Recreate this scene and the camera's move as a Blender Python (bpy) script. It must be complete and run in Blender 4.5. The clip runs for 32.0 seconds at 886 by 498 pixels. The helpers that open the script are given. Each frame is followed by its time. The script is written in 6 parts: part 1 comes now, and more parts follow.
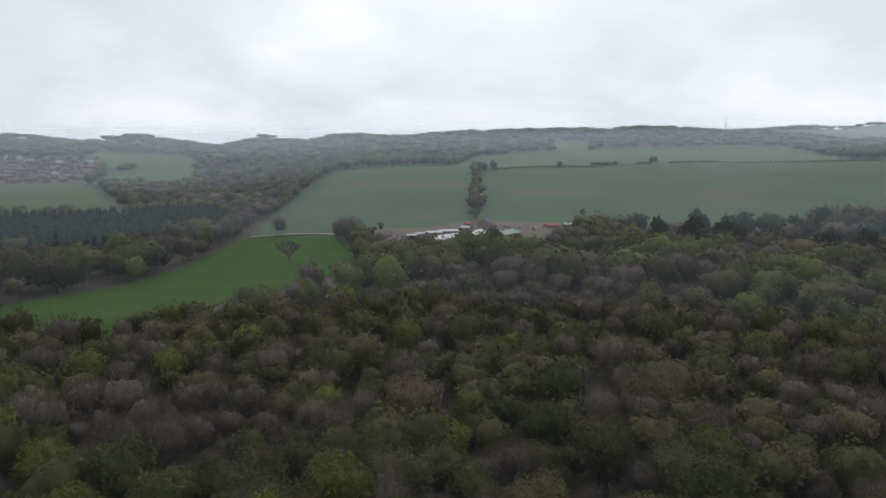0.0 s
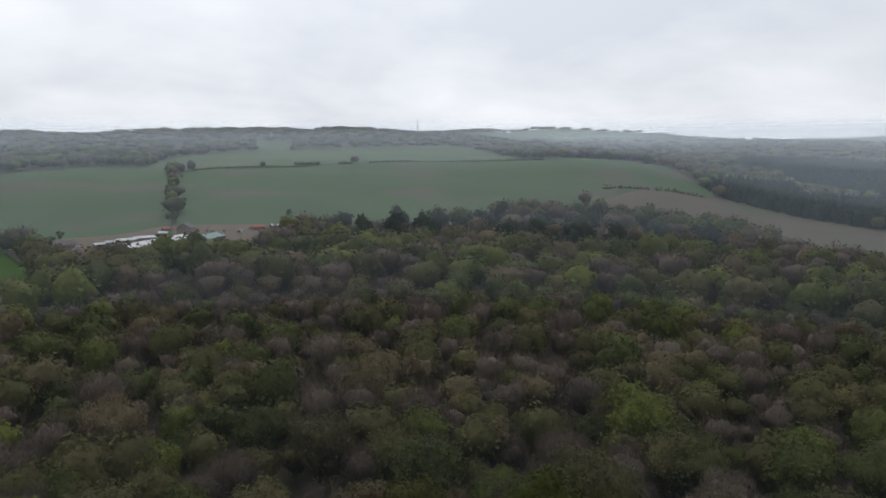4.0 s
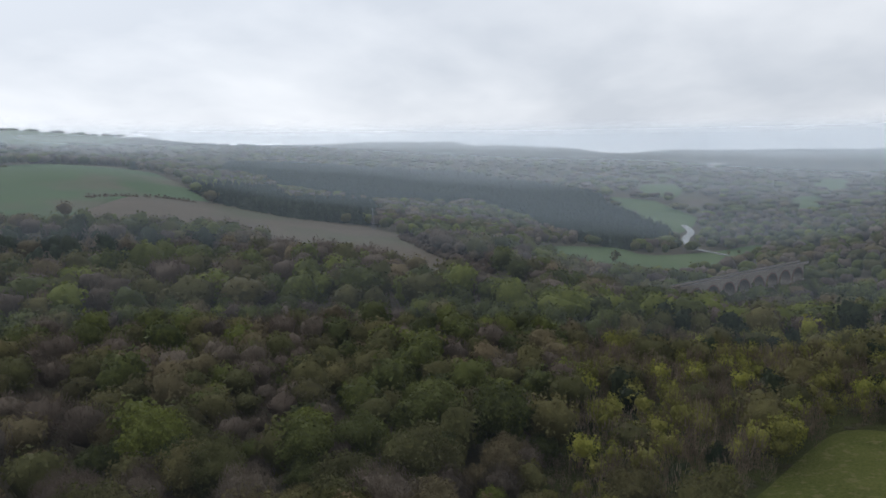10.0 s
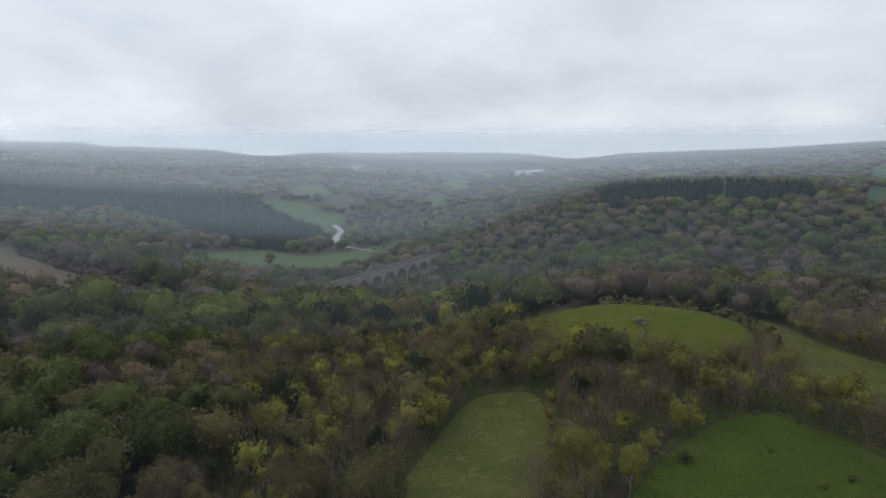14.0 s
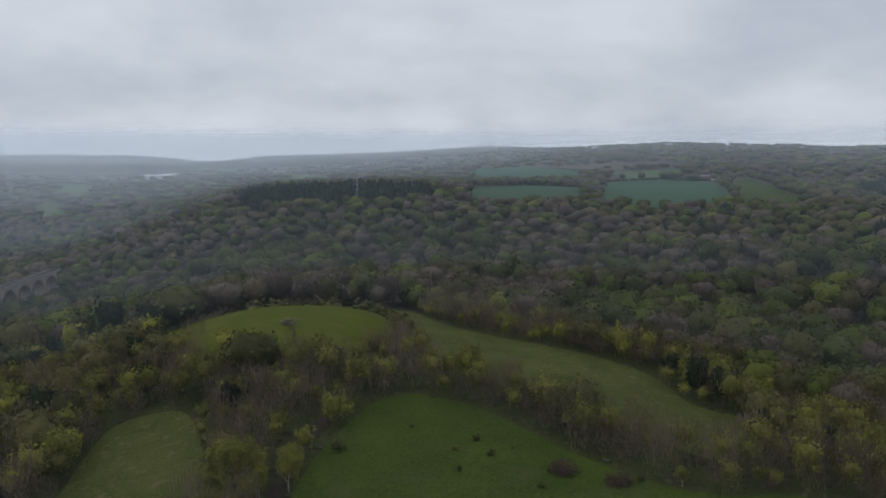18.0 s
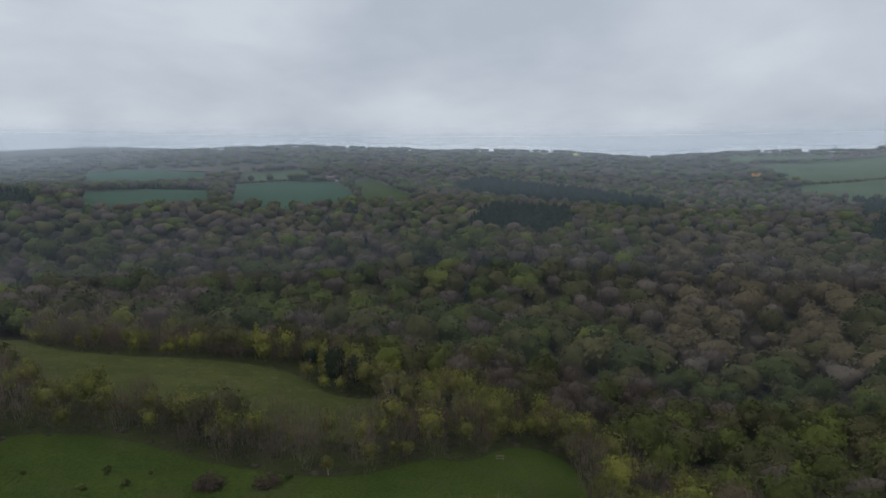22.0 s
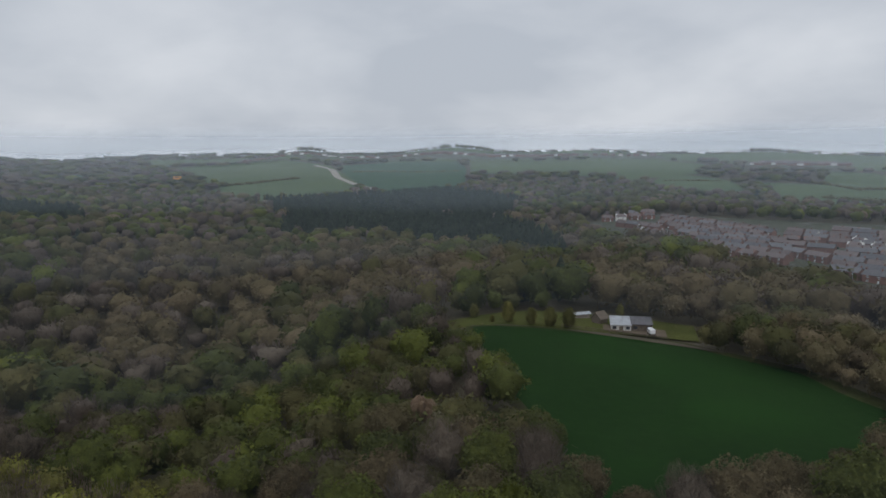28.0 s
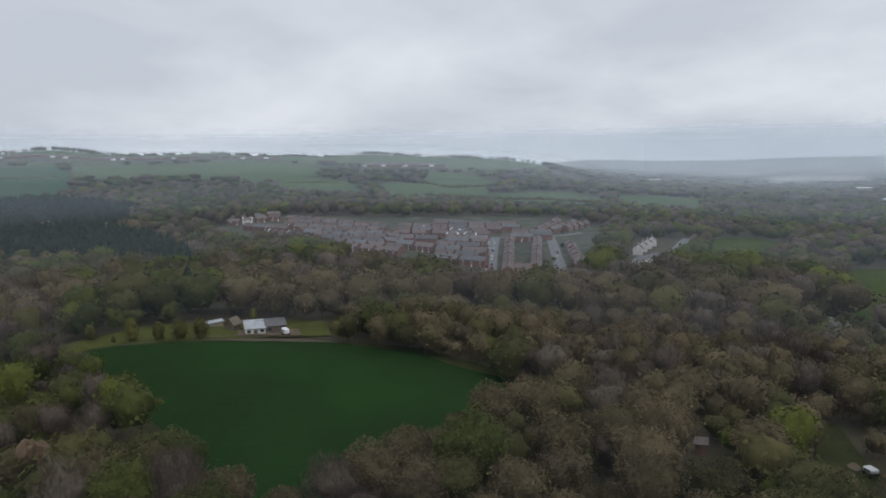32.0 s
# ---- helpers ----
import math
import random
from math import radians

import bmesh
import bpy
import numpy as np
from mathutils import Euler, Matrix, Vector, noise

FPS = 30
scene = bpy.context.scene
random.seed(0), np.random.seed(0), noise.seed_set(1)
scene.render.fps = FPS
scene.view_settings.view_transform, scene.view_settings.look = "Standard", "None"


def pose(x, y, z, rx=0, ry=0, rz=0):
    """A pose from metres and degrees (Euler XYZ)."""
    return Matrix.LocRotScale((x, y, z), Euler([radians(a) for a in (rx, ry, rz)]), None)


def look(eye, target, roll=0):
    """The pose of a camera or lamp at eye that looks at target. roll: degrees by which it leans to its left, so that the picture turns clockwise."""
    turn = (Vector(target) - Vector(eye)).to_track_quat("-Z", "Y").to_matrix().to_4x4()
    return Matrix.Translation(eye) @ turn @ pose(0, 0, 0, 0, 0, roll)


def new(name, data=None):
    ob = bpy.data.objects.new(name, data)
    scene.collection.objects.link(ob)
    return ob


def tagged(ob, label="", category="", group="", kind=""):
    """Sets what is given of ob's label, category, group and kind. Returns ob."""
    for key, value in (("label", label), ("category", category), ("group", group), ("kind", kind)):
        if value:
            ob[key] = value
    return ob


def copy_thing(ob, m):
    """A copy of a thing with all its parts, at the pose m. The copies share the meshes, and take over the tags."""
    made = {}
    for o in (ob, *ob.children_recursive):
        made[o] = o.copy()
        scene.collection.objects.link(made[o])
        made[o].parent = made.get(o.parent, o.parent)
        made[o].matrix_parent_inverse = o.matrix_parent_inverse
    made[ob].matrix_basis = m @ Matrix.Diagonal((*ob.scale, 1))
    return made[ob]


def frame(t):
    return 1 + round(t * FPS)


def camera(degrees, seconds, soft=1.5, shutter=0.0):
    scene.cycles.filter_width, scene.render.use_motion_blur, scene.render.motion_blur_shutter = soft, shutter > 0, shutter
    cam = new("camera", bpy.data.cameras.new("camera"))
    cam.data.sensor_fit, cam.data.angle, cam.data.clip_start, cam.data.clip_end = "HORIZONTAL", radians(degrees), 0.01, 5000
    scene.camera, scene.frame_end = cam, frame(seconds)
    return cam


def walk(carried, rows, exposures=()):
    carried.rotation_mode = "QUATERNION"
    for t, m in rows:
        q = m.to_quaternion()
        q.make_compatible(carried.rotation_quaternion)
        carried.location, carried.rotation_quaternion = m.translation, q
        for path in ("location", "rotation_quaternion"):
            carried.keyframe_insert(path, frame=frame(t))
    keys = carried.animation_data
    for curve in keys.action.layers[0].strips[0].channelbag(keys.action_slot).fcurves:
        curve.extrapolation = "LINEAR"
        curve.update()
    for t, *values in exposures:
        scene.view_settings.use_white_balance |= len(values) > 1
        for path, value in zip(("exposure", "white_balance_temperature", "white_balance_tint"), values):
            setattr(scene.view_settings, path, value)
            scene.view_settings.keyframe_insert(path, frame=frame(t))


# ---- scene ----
cam = camera(64.35, 32.0, soft=1.6)
EYE = (0.0, 0.0, 64.0)
# seconds, yaw, pitch, roll of a camera that hangs in the air and turns to its right
PATH = [
    (0.0, 0.00, -7.48, 0.27),
    (0.5, -2.79, -7.47, 0.23),
    (1.0, -5.69, -7.48, 0.19),
    (1.5, -8.63, -7.48, 0.22),
    (2.0, -11.62, -7.51, 0.31),
    (2.5, -14.57, -7.54, 0.35),
    (3.0, -17.50, -7.54, 0.31),
    (3.5, -20.49, -7.57, 0.30),
    (5.5, -33.39, -7.54, 0.23),
    (6.0, -36.65, -7.50, 0.21),
    (6.5, -39.93, -7.46, 0.27),
    (7.0, -43.22, -7.43, 0.28),
    (7.5, -46.58, -7.42, 0.36),
    (8.0, -49.92, -7.41, 0.39),
    (8.5, -53.24, -7.40, 0.39),
    (9.0, -56.58, -7.43, 0.39),
    (9.5, -59.92, -7.42, 0.44),
    (10.0, -63.29, -7.42, 0.42),
    (10.5, -66.72, -7.42, 0.38),
    (11.0, -70.14, -7.43, 0.36),
    (11.5, -73.62, -7.44, 0.39),
    (12.0, -77.08, -7.43, 0.43),
    (12.5, -80.53, -7.42, 0.39),
    (13.0, -84.00, -7.41, 0.34),
    (13.5, -87.54, -7.40, 0.31),
    (14.0, -91.08, -7.39, 0.28),
    (14.5, -94.62, -7.37, 0.25),
    (16.5, -108.99, -7.30, 0.19),
    (17.0, -112.40, -7.30, 0.16),
    (17.5, -116.07, -7.29, 0.18),
    (18.0, -119.73, -7.28, 0.22),
    (18.5, -123.40, -7.28, 0.20),
    (19.0, -127.06, -7.27, 0.17),
    (19.5, -130.75, -7.28, 0.23),
    (20.0, -134.42, -7.28, 0.21),
    (20.5, -138.09, -7.25, 0.22),
    (21.0, -141.76, -7.25, 0.18),
    (21.5, -145.44, -7.24, 0.16),
    (22.0, -149.14, -7.23, 0.20),
    (22.5, -152.79, -7.22, 0.18),
    (23.0, -156.47, -7.21, 0.17),
    (23.5, -160.19, -7.21, 0.19),
    (24.0, -163.93, -7.21, 0.23),
    (24.5, -167.59, -7.21, 0.24),
    (25.0, -171.29, -7.22, 0.21),
    (25.5, -175.01, -7.21, 0.20),
    (27.5, -189.87, -7.18, 0.32),
    (28.0, -193.59, -7.16, 0.33),
    (28.5, -197.32, -7.13, 0.39),
    (29.0, -201.08, -7.12, 0.42),
    (29.5, -204.82, -7.10, 0.44),
    (30.0, -208.57, -7.09, 0.45),
    (30.5, -212.32, -7.12, 0.52),
    (31.0, -216.09, -7.13, 0.65),
    (31.5, -219.82, -7.15, 0.67),
    (32.0, -223.39, -7.19, 0.67),
]
walk(cam, [(t, pose(*EYE, 90 + p, r, y)) for t, y, p, r in PATH],
     exposures=[(0.0, -0.1, 6500, 10), (3.0, -0.16, 6550, 11), (6.0, -0.14, 6500, 10), (13.0, -0.01, 6430, 10), (17.0, -0.27, 6330, 10), (20.0, -0.42, 6130, 9), (23.0, -0.36, 6250, 9), (25.0, -0.26, 6420, 10), (28.5, -0.34, 6400, 10), (32.0, -0.14, 6400, 10)])

# ---- overcast sky and a veiled sun ----
SUN_BEARING, SUN_HEIGHT = 12.0, 48.0
world = bpy.data.worlds.new("overcast_sky")
scene.world = world
world.use_nodes = True
wn, wl = world.node_tree.nodes, world.node_tree.links
wn.clear()


def wnode(kind, **values):
    n = wn.new(kind)
    for key, value in values.items():
        n.inputs[key].default_value = value
    return n


def wmath(op, a, b=None, c=None):
    n = wn.new("ShaderNodeMath")
    n.operation = op
    for k, v in enumerate((a, b, c)):
        if v is None:
            continue
        if isinstance(v, (int, float)):
            n.inputs[k].default_value = v
        else:
            wl.new(v, n.inputs[k])
    return n.outputs[0]


sky = wn.new("ShaderNodeTexSky")
sky.sky_type, sky.sun_disc = "NISHITA", False
sky.sun_elevation, sky.sun_rotation = radians(SUN_HEIGHT), radians(SUN_BEARING)
sky.dust_density = 4.0
toward = wn.new("ShaderNodeTexCoord")
split = wn.new("ShaderNodeSeparateXYZ")
wl.new(toward.outputs["Generated"], split.inputs[0])
rise = wmath("ADD", wmath("MAXIMUM", split.outputs[2], 0.0), 0.34)
flat = wn.new("ShaderNodeCombineXYZ")
wl.new(wmath("DIVIDE", split.outputs[0], rise), flat.inputs[0])
wl.new(wmath("DIVIDE", split.outputs[1], rise), flat.inputs[1])
big = wnode("ShaderNodeTexNoise", Scale=1.0, Detail=4.0, Roughness=0.48, Distortion=0.3)
wl.new(flat.outputs[0], big.inputs["Vector"])
fine = wnode("ShaderNodeTexNoise", Scale=2.8, Detail=6.0, Roughness=0.55, Distortion=0.2)
wl.new(flat.outputs[0], fine.inputs["Vector"])
cloud = wmath("ADD", wmath("MULTIPLY", big.outputs[0], 0.78), wmath("MULTIPLY", fine.outputs[0], 0.22))
ramp = wn.new("ShaderNodeValToRGB")
ramp.color_ramp.elements[0].position, ramp.color_ramp.elements[0].color = 0.40, (0.625, 0.672, 0.742, 1)
ramp.color_ramp.elements[1].position, ramp.color_ramp.elements[1].color = 0.60, (0.845, 0.88, 0.932, 1)
wl.new(cloud, ramp.inputs[0])
# the sun brightens the cloud round it
aim_sun = wn.new("ShaderNodeVectorMath")
aim_sun.operation = "DOT_PRODUCT"
sa, se = radians(SUN_BEARING), radians(SUN_HEIGHT)
aim_sun.inputs[1].default_value = (math.sin(sa) * math.cos(se), math.cos(sa) * math.cos(se), math.sin(se))
wl.new(toward.outputs["Generated"], aim_sun.inputs[0])
glow = wmath("POWER", wmath("MAXIMUM", wmath("MULTIPLY_ADD", aim_sun.outputs["Value"], 0.5, 0.5), 0.0), 5.0)
lift = wmath("MULTIPLY_ADD", glow, 0.52, 0.88)
bright = wn.new("ShaderNodeVectorMath")
bright.operation = "SCALE"
wl.new(ramp.outputs[0], bright.inputs[0])
wl.new(lift, bright.inputs["Scale"])
clear = wnode("ShaderNodeBackground", Strength=0.1)
wl.new(sky.outputs[0], clear.inputs["Color"])
cover = wnode("ShaderNodeBackground", Strength=1.12)
wl.new(bright.outputs[0], cover.inputs["Color"])
both = wnode("ShaderNodeMixShader", Fac=0.95)
wl.new(clear.outputs[0], both.inputs[1])
wl.new(cover.outputs[0], both.inputs[2])
wout = wn.new("ShaderNodeOutputWorld")
wl.new(both.outputs[0], wout.inputs[0])

sun = new("sun", bpy.data.lights.new("sun", "SUN"))
sun.data.energy, sun.data.angle, sun.data.color = 0.5, radians(25), (1.0, 0.96, 0.9)
sun.matrix_world = look((0, 0, 0), (-math.sin(sa) * math.cos(se), -math.cos(sa) * math.cos(se), -math.sin(se)))

# ---- the lie of the land ----
# Heights of the ground along a bearing (degrees clockwise from +y), at these distances from the middle of the plan.
RADII = [0, 130, 260, 400, 550, 800, 1100, 1600, 2300, 3300, 4800]
BEARINGS, HEIGHTS = [], []


def profile(bearing, *heights):
    BEARINGS.append(bearing)
    HEIGHTS.append(heights)


profile(-70, 0, 0, 0, -2, -5, 0, 15, 45, 100, 110, 100)
profile(-35, 0, 0, 0, -2, -4, 5, 26, 66, 118, 110, 100)
profile(-17, 0, 0, 0, 0, 2, 12, 28, 58, 96, 95, 90)
profile(-6, 0, 0, 0, 2, 4, 24, 46, 70, 122, 110, 100)
profile(8, 0, 0, 0, 2, 6, 30, 52, 76, 142, 130, 110)
profile(22, 0, 0, 0, 2, 5, 27, 52, 78, 136, 178, 150)
profile(36, 0, 0, -2, -3, 0, 26, 56, 52, 74, 165, 150)
profile(50, 0, 0, -4, -8, -9, -2, 10, 36, 72, 105, 152)
profile(65, 0, -2, -6, -11, -16, -26, -30, 0, 34, 80, 148)
profile(80, 0, -4, -12, -30, -48, -52, -52, -18, 12, 50, 106)
profile(92, 0, -2, -8, -32, -52, -46, -42, -34, -20, 20, 98)
profile(105, 0, 0, 7, -18, -30, 8, 12, -12, 0, 30, 97)
profile(120, 0, 0, 0, -22, -22, 15, 20, 6, 30, 70, 110)
profile(135, 0, 0, -8, -35, -25, 0, 14, 40, 75, 116, 125)
profile(150, 0, 0, -18, -34, -18, 0, 12, 36, 64, 105, 115)
profile(165, 0, -8, -32, -38, -20, -8, 0, 20, 50, 86, 95)
profile(180, 0, -12, -30, -32, -22, -16, 0, 26, 60, 90, 95)
profile(195, 0, 0, 0, -12, -20, -18, 0, 32, 82, 85, 90)
profile(210, 0, 0, 0, -10, -12, -8, 4, 38, 78, 78, 80)
profile(225, 0, 0, -2, -12, -14, -10, 0, 26, 68, 55, 70)
profile(231, 0, -2, -5, -13, -15, -13, -6, 12, 44, 5, 78)
profile(238, 0, -2, -6, -14, -16, -16, -14, -10, -14, -30, 86)
profile(255, 0, -2, -8, -16, -20, -24, -24, -26, -34, -40, 90)


# knolls and dips of the skyline: bearing, distance, rise, half width in degrees, half depth in metres
HILLS = [(-30.5, 2250, 8, 1.4, 300), (-27.0, 2250, -8, 1.0, 300), (-22.8, 2250, 22, 2.6, 350), (-17.4, 2250, -6, 1.1, 300), (-14.2, 2350, 24, 1.6, 350), (-8.0, 2350, 14, 1.8, 350),
         (-3.0, 2250, -6, 1.6, 300), (13.0, 2300, -10, 1.2, 300), (22.0, 3000, -20, 4.0, 700), (33.0, 3250, 8, 2.5, 500), (43.0, 3700, -10, 3.0, 600),
         (60.0, 4700, 20, 5.0, 700), (64.0, 4700, 12, 1.3, 600), (77.0, 4750, -30, 2.6, 700), (101.5, 4750, -42, 3.2, 700), (123.0, 4600, 32, 6.5, 800),
         (137.0, 3500, 8, 1.8, 500), (149.0, 3400, -9, 2.5, 500), (165.0, 3700, -25, 4.0, 900), (165.0, 4750, -22, 3.5, 400), (29.0, 3250, -12, 1.6, 500), (66.0, 4650, -14, 1.2, 500), (232.5, 4750, -14, 1.5, 800), (257.0, 4750, -22, 6.0, 800), (182.4, 2450, 30, 2.6, 250), (194.0, 2400, 18, 3.6, 250), (204.4, 2450, 9, 3.0, 250),
         (218.0, 2350, 6, 2.0, 250), (229.5, 4700, -36, 3.0, 800), (243.0, 4750, -46, 10.0, 800)]


def spline(knots, places):
    """Fractional index of each place among the knots, split for a cubic."""
    f = np.interp(places, knots, np.arange(len(knots)))
    i = np.clip(np.floor(f).astype(int), 0, len(knots) - 2)
    return i, f - i


def height(x, y):
    """Ground height at x, y (arrays or numbers)."""
    x, y = np.asarray(x, float), np.asarray(y, float)
    r = np.hypot(x, y)
    a = (np.degrees(np.arctan2(x, y)) + 70) % 360 - 70
    bearings = np.array(BEARINGS + [BEARINGS[0] + 360])
    table = np.array(HEIGHTS + [HEIGHTS[0]], float)
    i, u = spline(bearings, a)
    j, v = spline(np.array(RADII, float), np.minimum(r, 4799))
    n, m = len(BEARINGS), len(RADII)

    def cubic(p, t):
        return 0.5 * (2 * p[1] + (p[2] - p[0]) * t + (2 * p[0] - 5 * p[1] + 4 * p[2] - p[3]) * t * t
                      + (3 * p[1] - p[0] - 3 * p[2] + p[3]) * t ** 3)

    across = []
    for dj in (-1, 0, 1, 2):
        jj = np.clip(j + dj, 0, m - 1)
        across.append(cubic([table[np.mod(i + di, n), jj] for di in (-1, 0, 1, 2)], u))
    z = cubic(across, v)
    for bearing, distance, rise, wide, deep in HILLS:
        off = (a - bearing + 180) % 360 - 180
        z = z + rise * np.exp(-(off / wide) ** 2 - ((np.minimum(r, 4799) - distance) / deep) ** 2)
    roll = np.clip((r - 350) / 600, 0, 1) * 1.6
    return z + roll * (np.sin(x / 97 + 1.3) * np.cos(y / 121) + 0.6 * np.sin((x + y) / 53) + 0.5 * np.cos((x - 0.6 * y) / 41))


def polar(bearing, distance):
    a = math.radians(bearing)
    return distance * math.sin(a), distance * math.cos(a)

# ---- materials ----
def material(name, low, high, scale=1.0, rough=0.85, bump=0.0, detail=5.0, fine=None, tint=None, gloss=0.2, patches=None, metal=0.0, contrast=2.2, other=None):
    """A surface whose colour wanders from low to high by noise of that scale (per metre). fine: (scale, share) of a second grain.
    tint: share by which each tree or piece differs from the next. patches: (colour, scale, start, share) of a third colour in patches. other: (colour, share) of a hue that some trees lean to."""
    m = bpy.data.materials.new(name)
    m.use_nodes = True
    n, l = m.node_tree.nodes, m.node_tree.links
    bsdf = n["Principled BSDF"]
    bsdf.inputs["Roughness"].default_value, bsdf.inputs["Metallic"].default_value = rough, metal
    bsdf.inputs["Specular IOR Level"].default_value = gloss
    geo = n.new("ShaderNodeNewGeometry")
    place = geo.outputs["Position"]
    noise_a = n.new("ShaderNodeTexNoise")
    noise_a.inputs["Scale"].default_value, noise_a.inputs["Detail"].default_value = scale, detail
    l.new(place, noise_a.inputs["Vector"])
    value = noise_a.outputs[0]

    def calc(op, a, b):
        q = n.new("ShaderNodeMath")
        q.operation = op
        for k, v in enumerate((a, b)):
            if isinstance(v, (int, float)):
                q.inputs[k].default_value = v
            else:
                l.new(v, q.inputs[k])
        return q.outputs[0]

    if fine:
        noise_b = n.new("ShaderNodeTexNoise")
        noise_b.inputs["Scale"].default_value, noise_b.inputs["Detail"].default_value = fine[0], 4.0
        l.new(place, noise_b.inputs["Vector"])
        value = calc("ADD", calc("MULTIPLY", value, 1 - fine[1]), calc("MULTIPLY", noise_b.outputs[0], fine[1]))
    spread = calc("MULTIPLY", calc("SUBTRACT", value, 0.5), contrast)
    if tint:
        own = n.new("ShaderNodeAttribute")
        own.attribute_name = "tint"
        thing = n.new("ShaderNodeObjectInfo")
        each = calc("FRACT", calc("ADD", own.outputs["Fac"], thing.outputs["Random"]), 0.0)
        spread = calc("ADD", spread, calc("MULTIPLY", calc("SUBTRACT", each, 0.5), 2 * tint))
    fac = calc("ADD", spread, 0.5)
    mix = n.new("ShaderNodeMix")
    mix.data_type, mix.clamp_factor = "RGBA", True
    mix.inputs["A"].default_value, mix.inputs["B"].default_value = (*low, 1), (*high, 1)
    l.new(fac, mix.inputs["Factor"])
    colour = mix.outputs["Result"]
    if other:
        lean = calc("FRACT", calc("MULTIPLY", each, 7.31), 0.0)
        mix_o = n.new("ShaderNodeMix")
        mix_o.data_type = "RGBA"
        mix_o.inputs["B"].default_value = (*other[0], 1)
        l.new(colour, mix_o.inputs["A"])
        l.new(calc("MULTIPLY", lean, other[1]), mix_o.inputs["Factor"])
        colour = mix_o.outputs["Result"]
    if patches:
        noise_c = n.new("ShaderNodeTexNoise")
        noise_c.inputs["Scale"].default_value, noise_c.inputs["Detail"].default_value = patches[1], 5.0
        l.new(place, noise_c.inputs["Vector"])
        rise = n.new("ShaderNodeMapRange")
        rise.inputs["From Min"].default_value, rise.inputs["From Max"].default_value = patches[2], patches[2] + 0.12
        rise.inputs["To Max"].default_value = patches[3]
        l.new(noise_c.outputs[0], rise.inputs["Value"])
        mix_c = n.new("ShaderNodeMix")
        mix_c.data_type = "RGBA"
        mix_c.inputs["B"].default_value = (*patches[0], 1)
        l.new(colour, mix_c.inputs["A"])
        l.new(rise.outputs[0], mix_c.inputs["Factor"])
        colour = mix_c.outputs["Result"]
    l.new(colour, bsdf.inputs["Base Color"])
    if other:  # light comes through leaves and twigs
        thin_leaf, blend = n.new("ShaderNodeBsdfTranslucent"), n.new("ShaderNodeMixShader")
        l.new(colour, thin_leaf.inputs["Color"])
        blend.inputs[0].default_value = 0.3
        l.new(bsdf.outputs[0], blend.inputs[1])
        l.new(thin_leaf.outputs[0], blend.inputs[2])
        l.new(blend.outputs[0], n["Material Output"].inputs["Surface"])
    if bump:
        b = n.new("ShaderNodeBump")
        b.inputs["Strength"].default_value, b.inputs["Distance"].default_value = bump, 0.4 / scale if scale < 1 else 0.1
        l.new(value, b.inputs["Height"])
        l.new(b.outputs[0], bsdf.inputs["Normal"])
    return m


FLOOR = material("woodland_floor", (0.046, 0.039, 0.023), (0.084, 0.071, 0.044), 0.08, fine=(1.5, 0.4), bump=0.4)
GRASS = material("pasture_grass", (0.030, 0.050, 0.007), (0.064, 0.084, 0.014), 0.06, fine=(1.2, 0.5), bump=0.5, contrast=3.0, gloss=0.05, patches=((0.06, 0.066, 0.022), 0.08, 0.55, 0.6))
MEADOW = material("rough_meadow", (0.046, 0.056, 0.012), (0.094, 0.100, 0.028), 0.08, fine=(1.6, 0.5), bump=0.5, contrast=3.0, gloss=0.05, patches=((0.13, 0.118, 0.055), 0.4, 0.56, 0.6))
PASTURE = material("spring_pasture", (0.026, 0.066, 0.007), (0.05, 0.096, 0.013), 0.05, fine=(1.0, 0.5), bump=0.4, gloss=0.05, patches=((0.06, 0.075, 0.022), 0.05, 0.58, 0.5))
MOUND = material("mown_grass", (0.050, 0.066, 0.006), (0.094, 0.102, 0.014), 0.06, fine=(1.4, 0.5), bump=0.45, gloss=0.05, patches=((0.105, 0.095, 0.03), 0.12, 0.56, 0.65))
CROP = material("young_crop", (0.030, 0.062, 0.020), (0.050, 0.088, 0.030), 0.012, fine=(0.15, 0.4), patches=((0.080, 0.068, 0.046), 0.0075, 0.53, 0.75))
WHEAT = material("dark_crop", (0.0095, 0.026, 0.0055), (0.0155, 0.040, 0.009), 0.02, gloss=0.02, fine=(0.4, 0.4), patches=((0.0155, 0.047, 0.0085), 0.011, 0.5, 0.85))
STUBBLE = material("bare_stubble", (0.060, 0.047, 0.032), (0.092, 0.072, 0.050), 0.02, fine=(0.3, 0.4), patches=((0.052, 0.056, 0.027), 0.006, 0.5, 0.75))
FARGREEN = material("far_grass", (0.042, 0.070, 0.022), (0.068, 0.098, 0.034), 0.01, fine=(0.1, 0.3))
DEEPGREEN = material("deep_green_crop", (0.017, 0.052, 0.018), (0.026, 0.066, 0.025), 0.01, fine=(0.1, 0.3))
RAPE = material("flowering_rape", (0.5, 0.42, 0.05), (0.6, 0.5, 0.08), 0.05)
SOIL = material("bare_soil", (0.075, 0.056, 0.038), (0.15, 0.115, 0.08), 0.2, fine=(1.5, 0.4), bump=0.4)
TRACK = material("gravel_track", (0.2, 0.18, 0.15), (0.32, 0.29, 0.24), 0.4, fine=(4.0, 0.4))
MUDPATH = material("dark_path", (0.028, 0.023, 0.017), (0.055, 0.046, 0.034), 0.4, gloss=0.05, fine=(4.0, 0.4))
ASPHALT = material("asphalt", (0.12, 0.12, 0.125), (0.17, 0.17, 0.175), 0.3, fine=(5.0, 0.4))
